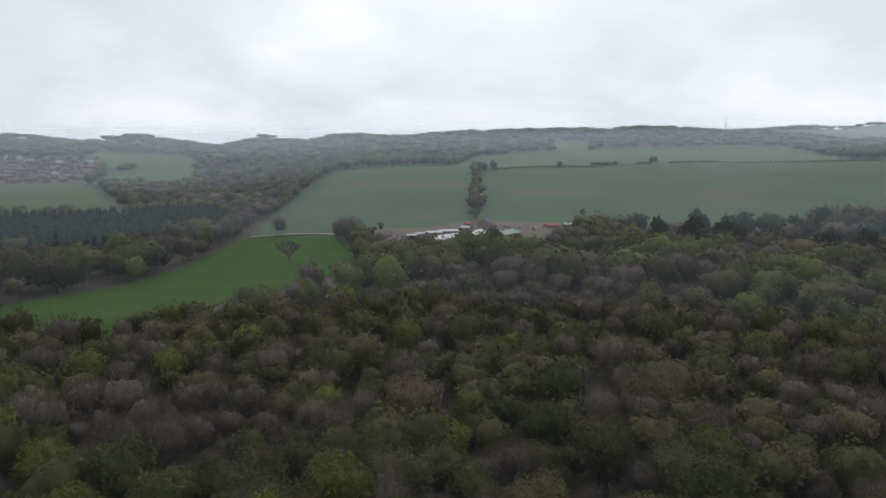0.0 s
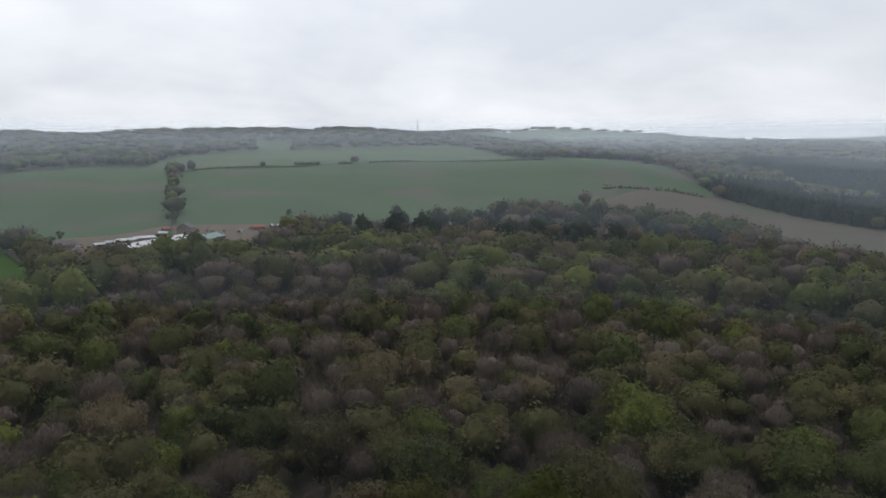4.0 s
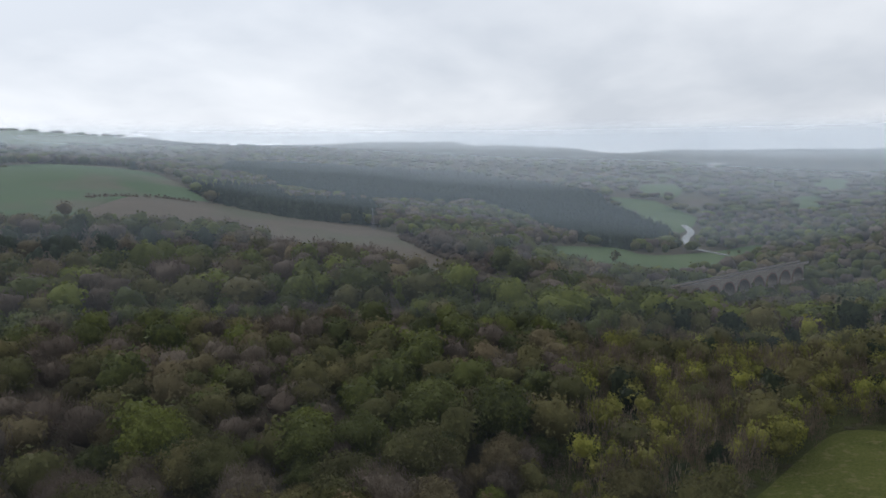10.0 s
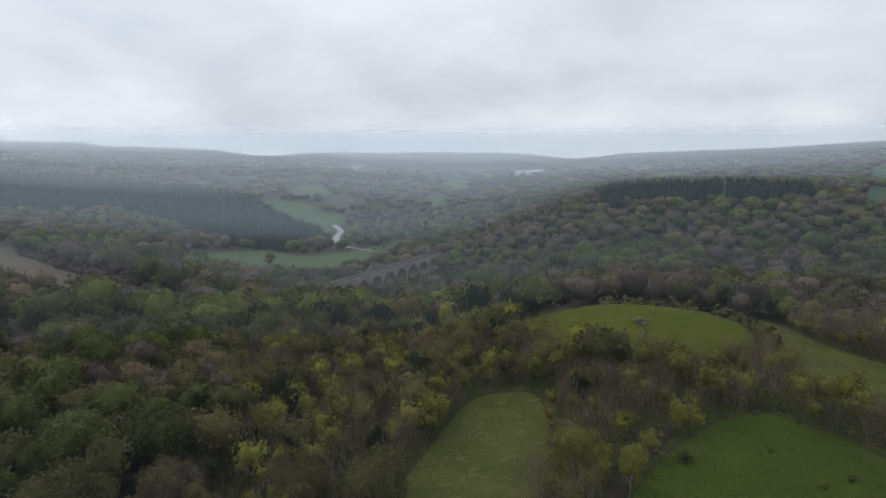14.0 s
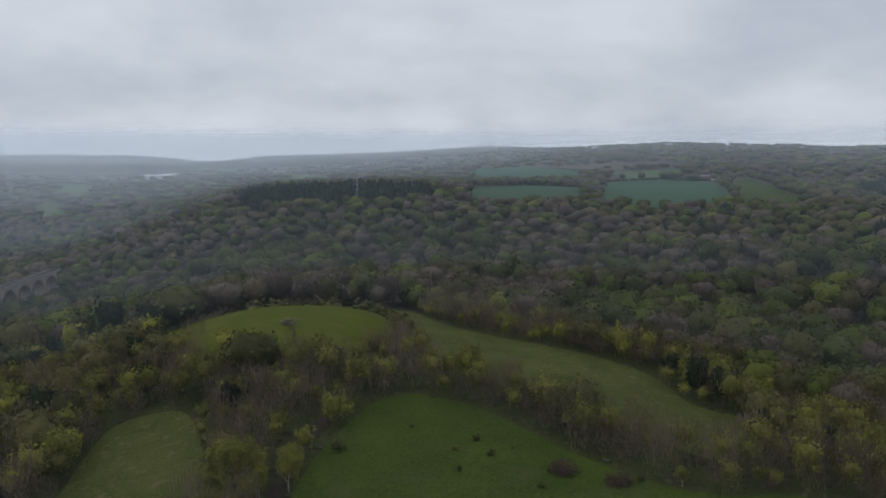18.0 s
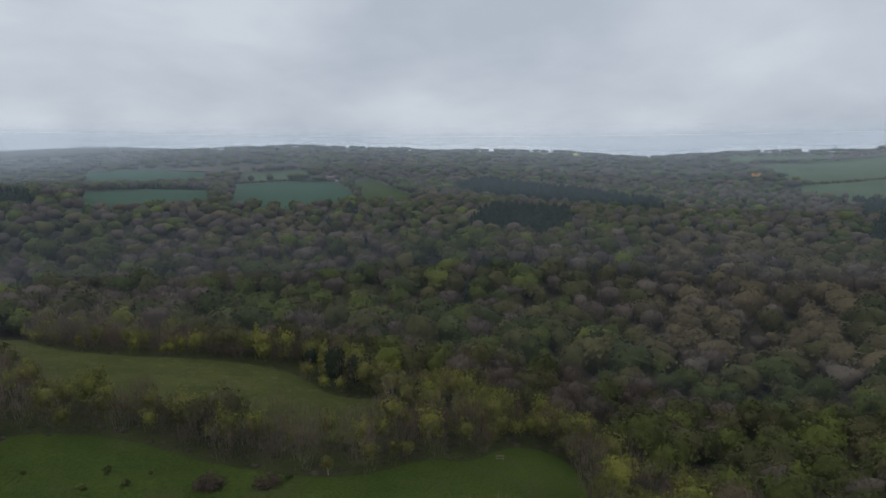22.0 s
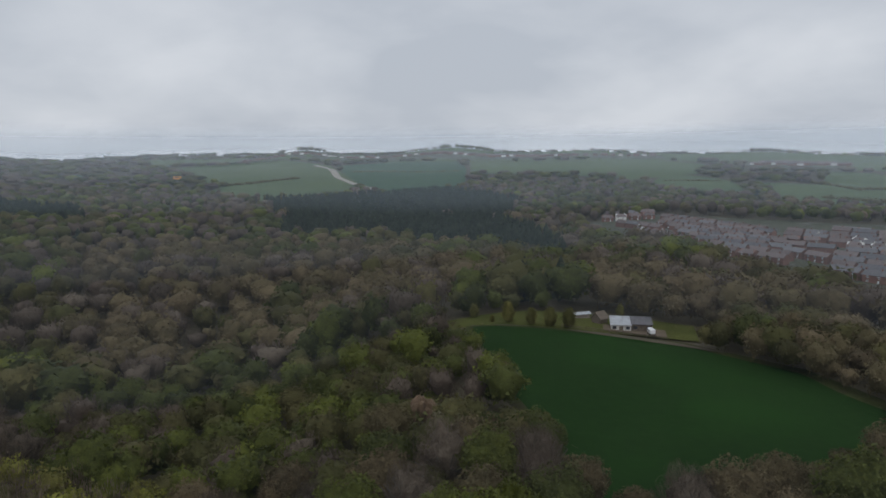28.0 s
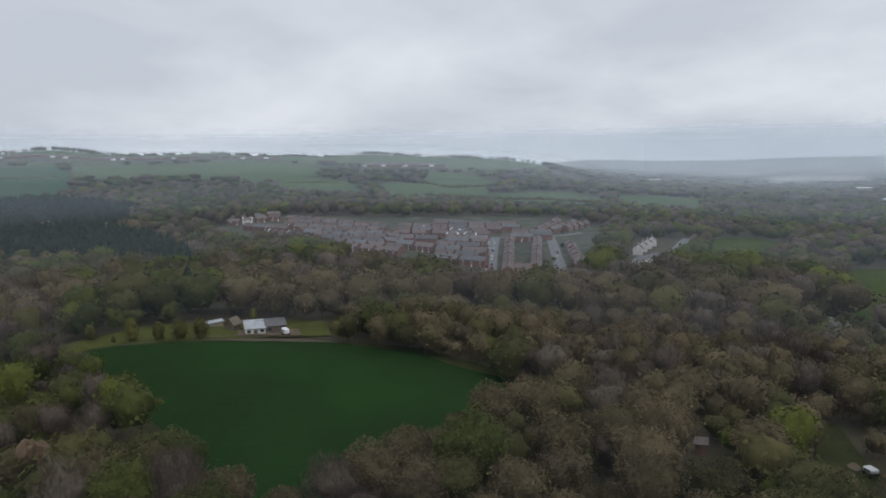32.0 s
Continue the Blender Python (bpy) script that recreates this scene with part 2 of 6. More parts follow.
LEAF = material("fresh_leaves", (0.036, 0.044, 0.008), (0.135, 0.152, 0.022), 0.5, tint=0.5, fine=(2.4, 0.5), rough=0.7, bump=0.4, contrast=2.6, other=((0.046, 0.053, 0.016), 0.7))
OLIVE = material("budding_leaves", (0.049, 0.043, 0.018), (0.128, 0.112, 0.042), 0.5, tint=0.45, fine=(2.4, 0.5), bump=0.4, contrast=2.6, other=((0.070, 0.072, 0.022), 0.9))
RUSSET = material("swelling_buds", (0.070, 0.053, 0.030), (0.180, 0.138, 0.078), 0.5, tint=0.4, fine=(2.6, 0.5), bump=0.4, contrast=2.6, other=((0.104, 0.089, 0.041), 0.7))
TWIG = material("bare_twigs", (0.060, 0.048, 0.036), (0.164, 0.132, 0.100), 0.5, tint=0.42, fine=(2.8, 0.5), bump=0.4, contrast=2.6, other=((0.095, 0.071, 0.055), 0.8))
BIRCHTWIG = material("birch_twigs", (0.08, 0.064, 0.045), (0.205, 0.162, 0.118), 0.6, tint=0.45, fine=(2.8, 0.5), bump=0.4, contrast=2.6, other=((0.13, 0.092, 0.064), 0.7))
BIRCHLEAF = material("birch_leaves", (0.086, 0.090, 0.016), (0.245, 0.245, 0.040), 0.6, tint=0.45, fine=(2.4, 0.5), bump=0.4, contrast=2.6, other=((0.14, 0.122, 0.042), 0.7))
NEEDLE = material("conifer_needles", (0.007, 0.012, 0.008), (0.026, 0.037, 0.02), 0.6, tint=0.25, fine=(2.0, 0.5), contrast=3.5)
PINE = material("pine_needles", (0.013, 0.021, 0.011), (0.042, 0.056, 0.024), 0.6, tint=0.3, fine=(2.0, 0.5), contrast=3.0, other=((0.03, 0.035, 0.016), 0.6))
BARK = material("bark", (0.066, 0.057, 0.046), (0.17, 0.148, 0.124), 0.8, fine=(6.0, 0.5), bump=0.5)
BIRCHBARK = material("birch_bark", (0.2, 0.18, 0.16), (0.42, 0.38, 0.34), 0.9, fine=(6.0, 0.5), patches=((0.06, 0.052, 0.045), 1.5, 0.58, 0.8))
GORSE = material("rusty_scrub", (0.034, 0.024, 0.016), (0.09, 0.058, 0.038), 0.3, fine=(2.0, 0.4), tint=0.3)
BLOSSOM = material("white_blossom", (0.09, 0.092, 0.065), (0.32, 0.31, 0.26), 0.6, fine=(2.0, 0.5), tint=0.3)
STONE = material("sandstone", (0.17, 0.142, 0.12), (0.32, 0.275, 0.235), 0.25, fine=(2.0, 0.5), bump=0.4)


def haze_sheet_material(name, share, distance):
    """See-through sheet standing in for distance haze: it lets most light through and scatters the rest of the sky's
    light.
    """
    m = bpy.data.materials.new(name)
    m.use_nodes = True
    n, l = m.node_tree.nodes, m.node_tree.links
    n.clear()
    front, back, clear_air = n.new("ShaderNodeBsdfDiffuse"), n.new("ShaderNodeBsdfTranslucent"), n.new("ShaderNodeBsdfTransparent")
    # near sheets are tinted bluer, far ones closer to the horizon sky
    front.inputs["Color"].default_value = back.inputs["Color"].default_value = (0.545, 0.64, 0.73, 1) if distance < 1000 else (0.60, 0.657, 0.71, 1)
    # normals turned up: the sheets catch the whole sky and brighten like haze
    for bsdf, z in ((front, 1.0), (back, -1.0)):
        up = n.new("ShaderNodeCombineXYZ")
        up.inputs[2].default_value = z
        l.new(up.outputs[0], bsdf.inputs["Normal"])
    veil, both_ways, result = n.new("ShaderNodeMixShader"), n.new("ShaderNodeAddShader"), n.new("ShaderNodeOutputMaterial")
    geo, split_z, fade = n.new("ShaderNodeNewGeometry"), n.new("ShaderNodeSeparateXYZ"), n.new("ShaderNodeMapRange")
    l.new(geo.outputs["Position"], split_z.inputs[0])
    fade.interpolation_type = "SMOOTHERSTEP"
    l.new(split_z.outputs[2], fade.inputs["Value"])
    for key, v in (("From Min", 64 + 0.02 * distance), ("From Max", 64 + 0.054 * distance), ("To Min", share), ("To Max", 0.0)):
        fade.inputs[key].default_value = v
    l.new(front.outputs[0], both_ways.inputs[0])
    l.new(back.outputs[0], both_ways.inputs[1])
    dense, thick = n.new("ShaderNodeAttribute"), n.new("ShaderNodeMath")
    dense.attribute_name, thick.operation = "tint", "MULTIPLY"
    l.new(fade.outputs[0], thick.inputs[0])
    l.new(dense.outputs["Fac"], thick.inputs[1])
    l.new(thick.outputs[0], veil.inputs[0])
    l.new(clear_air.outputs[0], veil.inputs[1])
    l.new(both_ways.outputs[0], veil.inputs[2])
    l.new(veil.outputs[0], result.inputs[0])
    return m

# ---- helpers for meshes ----
from mathutils.geometry import delaunay_2d_cdt


def mesh_of(name, verts, tris, mat, tint=None, smooth=False):
    """A mesh from arrays of vertices and triangles."""
    me = bpy.data.meshes.new(name)
    verts, tris = np.asarray(verts, np.float32), np.asarray(tris, np.int32)
    me.vertices.add(len(verts))
    me.vertices.foreach_set("co", verts.ravel())
    me.loops.add(tris.size)
    me.loops.foreach_set("vertex_index", tris.ravel())
    me.polygons.add(len(tris))
    me.polygons.foreach_set("loop_start", np.arange(0, tris.size, 3, dtype=np.int32))
    me.polygons.foreach_set("loop_total", np.full(len(tris), 3, np.int32))
    if smooth:
        me.polygons.foreach_set("use_smooth", np.ones(len(tris), bool))
    if tint is not None:
        me.attributes.new("tint", "FLOAT", "POINT").data.foreach_set("value", np.asarray(tint, np.float32))
    me.materials.append(mat)
    me.update(calc_edges=True)
    return me


def part(name, bm, mat, parent=None, label=""):
    """Links a bmesh as one mesh object, under a thing or under a part."""
    me = bpy.data.meshes.new(name)
    bm.to_mesh(me)
    bm.free()
    me.materials.append(mat)
    ob = new(name, me)
    ob.parent = parent
    return tagged(ob, label)


def box(bm, x0, x1, y0, y1, z0, z1, bevel=0.0):
    made = bmesh.ops.create_cube(bm, size=1.0)["verts"]
    bmesh.ops.transform(bm, verts=made, matrix=Matrix.Translation(((x0 + x1) / 2, (y0 + y1) / 2, (z0 + z1) / 2))
                        @ Matrix.Diagonal((x1 - x0, y1 - y0, z1 - z0, 1)))
    if bevel:
        edges = list({e for v in made for e in v.link_edges})
        bmesh.ops.bevel(bm, geom=edges, offset=bevel, segments=1, affect="EDGES")
    return made


def inside(poly, x, y):
    """Which of the points lie in the polygon."""
    px, py = np.asarray(poly, float).T
    hit = np.zeros(np.shape(x), bool)
    for k in range(len(px)):
        x0, y0, x1, y1 = px[k - 1], py[k - 1], px[k], py[k]
        if y0 == y1:
            continue
        hit ^= ((y0 > y) != (y1 > y)) & (x < (x1 - x0) * (y - y0) / (y1 - y0) + x0)
    return hit


def rounded(points, steps=4):
    """A closed smooth line through the points."""
    p, out = [Vector(q) for q in points], []
    for k in range(len(p)):
        a, b, c, d = p[k - 1], p[k], p[(k + 1) % len(p)], p[(k + 2) % len(p)]
        for s in range(steps):
            t = s / steps
            out.append(0.5 * (2 * b + (c - a) * t + (2 * a - 5 * b + 4 * c - d) * t * t + (3 * b - a - 3 * c + d) * t ** 3))
    return [tuple(v) for v in out]


UNDERWOOD = material("bramble_floor", (0.027, 0.034, 0.011), (0.054, 0.058, 0.02), 0.12, fine=(1.4, 0.5), bump=0.5, gloss=0.05, contrast=3.5, patches=((0.05, 0.04, 0.026), 0.1, 0.55, 0.7))
GARDEN = material("garden_patchwork", (0.03, 0.038, 0.018), (0.075, 0.075, 0.05), 0.09, fine=(0.5, 0.5), patches=((0.1, 0.096, 0.09), 0.07, 0.52, 0.7))

# ---- ground: one sheet to the horizon ----
rings = np.concatenate([[0.5], np.geomspace(8, 4900, 120)])
spokes = 480
ga = np.linspace(0, 2 * np.pi, spokes, endpoint=False)
gx, gy = np.outer(rings, np.sin(ga)), np.outer(rings, np.cos(ga))
gz = height(gx, gy)
gv = np.stack([gx, gy, gz], 2).reshape(-1, 3)
gi, gj = np.meshgrid(np.arange(len(rings) - 1), np.arange(spokes), indexing="ij")
a0, a1 = gi * spokes + gj, gi * spokes + (gj + 1) % spokes
b0, b1 = a0 + spokes, a1 + spokes
gt = np.concatenate([np.stack([a0, b0, b1], 2).reshape(-1, 3), np.stack([a0, b1, a1], 2).reshape(-1, 3)])
ground = new("ground", mesh_of("ground", gv, gt[:, ::-1], FLOOR, smooth=True))
tagged(ground, "dark leaf-littered earth under the woods of the valley", "ground", kind="structure")

OPEN = []  # outlines where no wood grows


def drape(name, points, mat, label, category="field", lift=0.25, curved=True, clear=True, step=None, kind="structure"):
    """A sheet of grass, crop or road that lies on the ground; points are (bearing, distance)."""
    line = [polar(*p) for p in points]
    if curved:
        line = rounded(line)
    far = max(math.hypot(*p) for p in line)
    near = min(math.hypot(*p) for p in line)
    step = step or max(5.0, near / 40)
    if clear:
        OPEN.append(line)
    xs, ys = [p[0] for p in line], [p[1] for p in line]
    grid = np.stack(np.meshgrid(np.arange(min(xs), max(xs), step), np.arange(min(ys), max(ys), step)), 2).reshape(-1, 2)
    grid = grid[inside(line, grid[:, 0], grid[:, 1])]
    pts = [Vector(p) for p in line] + [Vector(p) for p in grid]
    out, _, faces, *_ = delaunay_2d_cdt(pts, [], [list(range(len(line)))], 1, 1e-4)
    co = np.array([v[:] for v in out])
    z = height(co[:, 0], co[:, 1]) + lift + 0.0009 * np.hypot(co[:, 0], co[:, 1])
    ob = new(name, mesh_of(name, np.column_stack([co, z]), [f for f in faces if len(f) == 3], mat, smooth=True))
    return tagged(ob, label, category, kind=kind)


def lane(name, points, width, mat, label, lift=0.4, category="path", clear=0.0):
    """A road or path that follows the ground; points are (bearing, distance)."""
    p = [Vector(polar(*q)) for q in points]
    line = []
    for k in range(len(p) - 1):
        a, b, c, d = p[max(k - 1, 0)], p[k], p[k + 1], p[min(k + 2, len(p) - 1)]
        n = max(2, int((c - b).length / 8))
        for s in range(n):
            t = s / n
            line.append(0.5 * (2 * b + (c - a) * t + (2 * a - 5 * b + 4 * c - d) * t * t + (3 * b - a - 3 * c + d) * t ** 3))
    line.append(p[-1])
    verts, tris, edge = [], [], ([], [])
    for k, q in enumerate(line):
        ahead = (line[min(k + 1, len(line) - 1)] - line[max(k - 1, 0)]).normalized()
        side = Vector((-ahead.y, ahead.x))
        for s, w in enumerate((-0.5, 0.0, 0.5)):
            v = q + side * width * w
            verts.append((v.x, v.y, float(height(v.x, v.y)) + lift + 0.001 * v.length))
        if clear:
            edge[0].append(tuple(q + side * clear)), edge[1].append(tuple(q - side * clear))
        if k:
            i = 3 * k
            for s in (0, 1):
                tris += [(i - 3 + s, i + s + 1, i + s), (i - 3 + s, i - 2 + s, i + s + 1)]
    if clear:
        OPEN.append(edge[0] + edge[1][::-1])
    return tagged(new(name, mesh_of(name, verts, tris, mat, smooth=True)), label, category, kind="structure")


# pastures, crops and clearings
drape("ridge_top", [(171, 2250), (180, 2230), (187, 2060), (197, 1960), (211, 1960), (222, 1760), (229, 1800), (231.5, 1950), (231.5, 2600), (215, 2750), (190, 2750), (171, 2700)], FARGREEN, "open grassland along the ridge top", lift=0.05, curved=False, step=60)
drape("pasture", [(-33.5, 290), (-33.5, 360), (-30.7, 369), (-25.5, 384), (-20.3, 438), (-15.6, 552), (-8.9, 552), (-6.7, 420), (-9, 376), (-12.1, 349), (-17.4, 326), (-21.6, 288), (-27.5, 272)], PASTURE, "bright green grazed pasture below the farm", curved=False)
drape("crop_field", [(-15.3, 560), (-12.9, 742), (-9.2, 1085), (-3, 1110), (2.4, 1100), (2.5, 850), (2.4, 500), (-3.9, 510), (-8.9, 556)], CROP, "thin young green crop with bare brown patches", curved=False)
drape("crop_field", [(2.8, 560), (2.75, 941), (4.6, 1000), (15.5, 1080), (23.9, 1080), (30.6, 1030), (38, 1180), (41, 1110), (43.5, 945), (45, 860), (39.7, 845), (32.8, 640), (23.8, 560), (19.4, 545), (11.4, 540), (6, 545)], CROP, "wide young crop field on a slope, pale and thin in places", curved=False)
drape("pasture", [(1, 1112), (2.4, 1002), (4.5, 1002), (15.4, 1081), (24, 1081), (30.4, 1032), (28.5, 1400), (26, 1740), (18.3, 1600), (9.7, 1600), (5, 1470), (2, 1290)], FARGREEN, "pale green field above the hedge line", curved=False)
drape("stubble_field", [(32.8, 635), (39.7, 850), (44.7, 866), (50, 818), (57.2, 795), (60.3, 724), (62.5, 560), (66.2, 492), (69, 458), (72, 436), (69, 345), (61.6, 395), (57.2, 474), (52.8, 505), (46.5, 610), (39.7, 650)], STUBBLE, "brown rough stubble field sloping to the valley", curved=False)
drape("pasture", [(-32.1, 1100), (-28.7, 1150), (-25.5, 990), (-24.6, 754), (-28.4, 785), (-33, 843)], FARGREEN, "pale green pasture below the village")
drape("pasture", [(-26.5, 1110), (-23.9, 1350), (-19.3, 1385), (-19.9, 1091), (-23.9, 1067)], FARGREEN, "pale green pasture among hedgerow trees")
drape("pasture", [(-26, 1783), (-19.5, 1660), (-19.5, 1400), (-23.1, 1400), (-26, 1440)], FARGREEN, "pale green hillside field below a wood")
drape("pasture", [(9.1, 1816), (11.5, 1780), (11.5, 1620), (9.1, 1640)], FARGREEN, "small pale field on the ridge")
drape("hill_pasture", [(23.5, 2520), (28.4, 2900), (33.8, 3290), (38.7, 3290), (38.7, 2820), (32.8, 2602), (27, 2300)], FARGREEN, "broad grassy hilltop far across the valley")
# the paler far grass puts the haze over this meadow into its colour
drape("valley_meadow", [(70.8, 790), (76.8, 888), (80, 850), (86.6, 985), (88, 980), (87, 890), (83.4, 740), (78.2, 655), (72.5, 600)], FARGREEN, "green riverside meadow on the valley floor")
drape("valley_field", [(76.2, 1500), (80, 1460), (83.3, 1275), (82.7, 1152), (81.6, 1089), (79, 1215)], FARGREEN, "pale green field above the river bend", curved=False)
drape("far_field", [(79.1, 1799), (81.7, 1870), (81.7, 1563), (79.2, 1555)], FARGREEN, "pale far field in the valley")
drape("far_field", [(82, 1560), (84.3, 1570), (84.3, 1391), (82, 1409)], STUBBLE, "pale brown far field in the valley")
drape("far_field", [(89.8, 1716), (91.6, 1741), (91.1, 1435), (89.8, 1461)], FARGREEN, "pale far field beyond the viaduct")
drape("far_field", [(91.3, 2455), (93.1, 2432), (93.1, 2063), (91.1, 2056)], FARGREEN, "pale far field in the haze")
drape("grass_mound", [(96.4, 300), (100.4, 330), (105, 342), (109.7, 332), (113, 290), (116, 238), (112.5, 212), (107.3, 208), (102.5, 215), (98.6, 238)], MOUND, "mown grassy mound with a picnic circle", category="grass")
drape("glade", [(83.5, 100), (86.4, 130), (89.3, 152), (93.2, 186), (96.5, 188), (99, 180), (100, 155), (99, 128), (96, 102)], MEADOW, "rough clearing with pale tussocks among birches", category="grass")
drape("meadow", [(103.8, 108), (107, 132), (110.5, 155), (116, 181), (123.3, 172), (130.2, 151), (140.7, 137), (147.6, 145), (151.4, 148), (155.2, 168), (159.4, 170), (162, 128), (150, 104), (125, 92)], GRASS, "bright green open meadow with low bushes", category="grass")
drape("grass_ride", [(109.5, 325), (114, 345), (117.2, 335), (119, 279), (123.5, 256), (130, 247), (136, 231), (140, 200), (144.5, 196), (142.5, 158), (136.2, 166), (128, 184), (121.3, 200), (117.2, 226), (113.5, 270)], MEADOW, "curving grassy ride between the birches", category="grass")
drape("field_margin", [(195.4, 266), (203.6, 258), (212.6, 255), (221.6, 237), (229.5, 214), (231, 182), (226.6, 160), (221.5, 141), (215.5, 123), (211.4, 118), (207, 120), (203.2, 142), (199.4, 172), (195.2, 212)], UNDERWOOD, "rough grass margin round the wheat", category="grass", lift=0.1, curved=False, clear=False)
drape("wheat_field", [(196, 262), (203.6, 254), (212.4, 250), (221, 231), (228, 208), (229.4, 185), (226.2, 165), (221.2, 146), (215.4, 128), (211.4, 122), (207.3, 124), (203.8, 147), (200, 177), (196, 216)], WHEAT, "dark green field of young wheat ringed by woods", curved=False)
drape("paddock", [(191, 268), (193.5, 290), (201, 297), (208, 300), (213.5, 289), (214, 258), (206, 258), (196, 266)], MEADOW, "grass paddock round the bungalow", category="grass", curved=False)
drape("clearing", [(252.6, 195), (253.4, 201), (255.3, 176), (257.5, 160), (257, 150), (253.6, 151), (252.4, 168), (252.0, 180)], UNDERWOOD, "dark grass clearing with bare earth at a wood edge", category="grass")
drape("bare_earth", [(254.2, 170), (254.6, 173), (255.1, 170), (254.8, 167.5)], SOIL, "bare earth patch by a trailer", category="ground", lift=0.45, clear=False)
drape("estate_ground", [(204.5, 845), (210.5, 895), (222.7, 862), (232.5, 918), (236, 850), (236, 500), (233, 395), (226.3, 372), (222.2, 444), (215.7, 490), (212.2, 578), (207, 660)], GARDEN, "gardens and verges of the housing estate", category="grass", curved=False)
drape("village_ground", [(-34.5, 1000), (-29, 1020), (-26.9, 1065), (-25.4, 1386), (-26.8, 1640), (-34.5, 1640)], GARDEN, "gardens and streets of the far village", category="grass", curved=False)
drape("ridge_ground", [(187, 2100), (197, 2000), (203.5, 1990), (211, 2010), (211, 2180), (203, 2190), (197, 2220), (187, 2330)], GARDEN, "gardens of the houses along the ridge", category="grass", curved=False)
drape("ridge_ground", [(177, 2200), (187, 2180), (187, 2400), (177, 2420)], GARDEN, "gardens of houses on the skyline", category="grass", curved=False)
drape("ridge_ground", [(216.6, 1680), (223.8, 1740), (223.8, 1930), (216.6, 1910)], GARDEN, "gardens of the upper estate", category="grass", curved=False)
drape("birch_floor", [(70, 80), (74, 250), (80, 330), (92, 350), (97, 345), (113, 356), (122, 335), (136, 265), (150, 218), (163, 192), (172, 150), (172, 80), (120, 62)], UNDERWOOD, "rough grass and bramble under the birches", category="ground", lift=0.08, clear=False)
drape("farmyard", [(-5.6, 480), (-6, 562), (-1, 575), (2, 600), (6, 590), (13, 572), (13, 545), (6, 480), (2, 420), (-3, 400)], SOIL, "muddy farmyard littered with machinery", category="ground", lift=0.6)
drape("crop_field", [(122.1, 2200), (126.4, 2034), (130.8, 1735), (130.8, 1330), (125, 1400), (122.1, 1789)], DEEPGREEN, "green field on the far side of the gorge", curved=False)
drape("crop_field", [(121.6, 1044), (126.4, 1258), (130.8, 1150), (130.8, 857), (121.8, 789)], DEEPGREEN, "deep green crop behind the wooded hill", curved=False)
drape("crop_field", [(132.6, 1280), (136.8, 1330), (140.4, 1300), (142.1, 1063), (141.3, 886), (135.1, 866), (132.4, 878)], DEEPGREEN, "deep green crop on a slope above the woods", curved=False)
drape("pasture", [(141.7, 1262), (143.3, 1346), (146.7, 1023), (146.5, 873), (142.5, 920)], GRASS, "olive green sloping pasture beside a dark crop", curved=False)
drape("far_field", [(127.3, 1953), (132.3, 1850), (138.1, 1830), (137.9, 1650), (132.3, 1600)], STUBBLE, "pale far field on the rise", curved=False)
drape("far_field", [(133.2, 1520), (138.2, 1580), (138.6, 1380), (133.7, 1330)], FARGREEN, "pale green field below the farmsteads", curved=False)
drape("rape_field", [(156.5, 3118), (160.3, 3250), (162.5, 3187), (160.3, 2977), (156.2, 2932)], RAPE, "bright yellow flowering rape on the skyline", curved=False)
drape("pasture", [(172, 2100), (181.2, 2180), (184.6, 1968), (187, 1400), (185.4, 1160), (180.2, 1145), (174.1, 1250), (176.2, 1419)], FARGREEN, "wide pale green hillside pasture", curved=False)
drape("crop_field", [(185, 1950), (189.9, 1990), (194.8, 1970), (195.5, 1757), (195.3, 1279), (188.9, 1150), (186.9, 1345)], DEEPGREEN, "deep green hillside crop beside a farm lane", curved=False)
drape("pasture", [(195.8, 1957), (202.6, 1915), (209.3, 1975), (213.6, 1836), (214.8, 1728), (213.2, 1538), (209.3, 1427), (208.9, 1300), (208, 1440), (202.6, 1520), (195.8, 1600)], FARGREEN, "long hillside pasture below the ridge houses", curved=False)
drape("pasture", [(210.6, 1445), (213.2, 1504), (215.9, 1388), (216.8, 1148), (210.6, 1230)], FARGREEN, "hillside pasture with a scrubby hedge")
drape("pasture", [(222.1, 1735), (225, 1713), (228.2, 1493), (226.4, 1206), (223.6, 1246), (221.8, 1363)], FARGREEN, "pale hillside pasture ringed by hedges", curved=False)
drape("pasture", [(217.7, 1383), (222.3, 1386), (226.4, 1253), (233.2, 1376), (236.7, 1279), (235.4, 1008), (231.4, 1061), (226.4, 1046), (219.5, 1085)], FARGREEN, "long pale pasture above the estate", curved=False)
drape("pasture", [(236.9, 1398), (243.8, 1416), (243.4, 1089), (237.6, 1119)], FARGREEN, "pale pasture beyond the estate", curved=False)
drape("sports_field", [(244.2, 740), (246.7, 807), (249, 778), (250.2, 714), (247.9, 545), (244.4, 545)], GRASS, "mown green sports field ringed by trees")
drape("pasture", [(252.8, 564), (255.8, 613), (262, 560), (260, 380), (255.9, 383), (253.9, 420)], GRASS, "green pasture behind hedgerow trees")
drape("grass_slope", [(250.2, 462), (251.6, 435), (254.4, 356), (258.6, 295), (259.5, 240), (255, 280), (251.8, 335)], MEADOW, "rough green slope with blossom bushes", category="grass")
# small pastures scattered over the hazy hills
field_dice = random.Random(5)
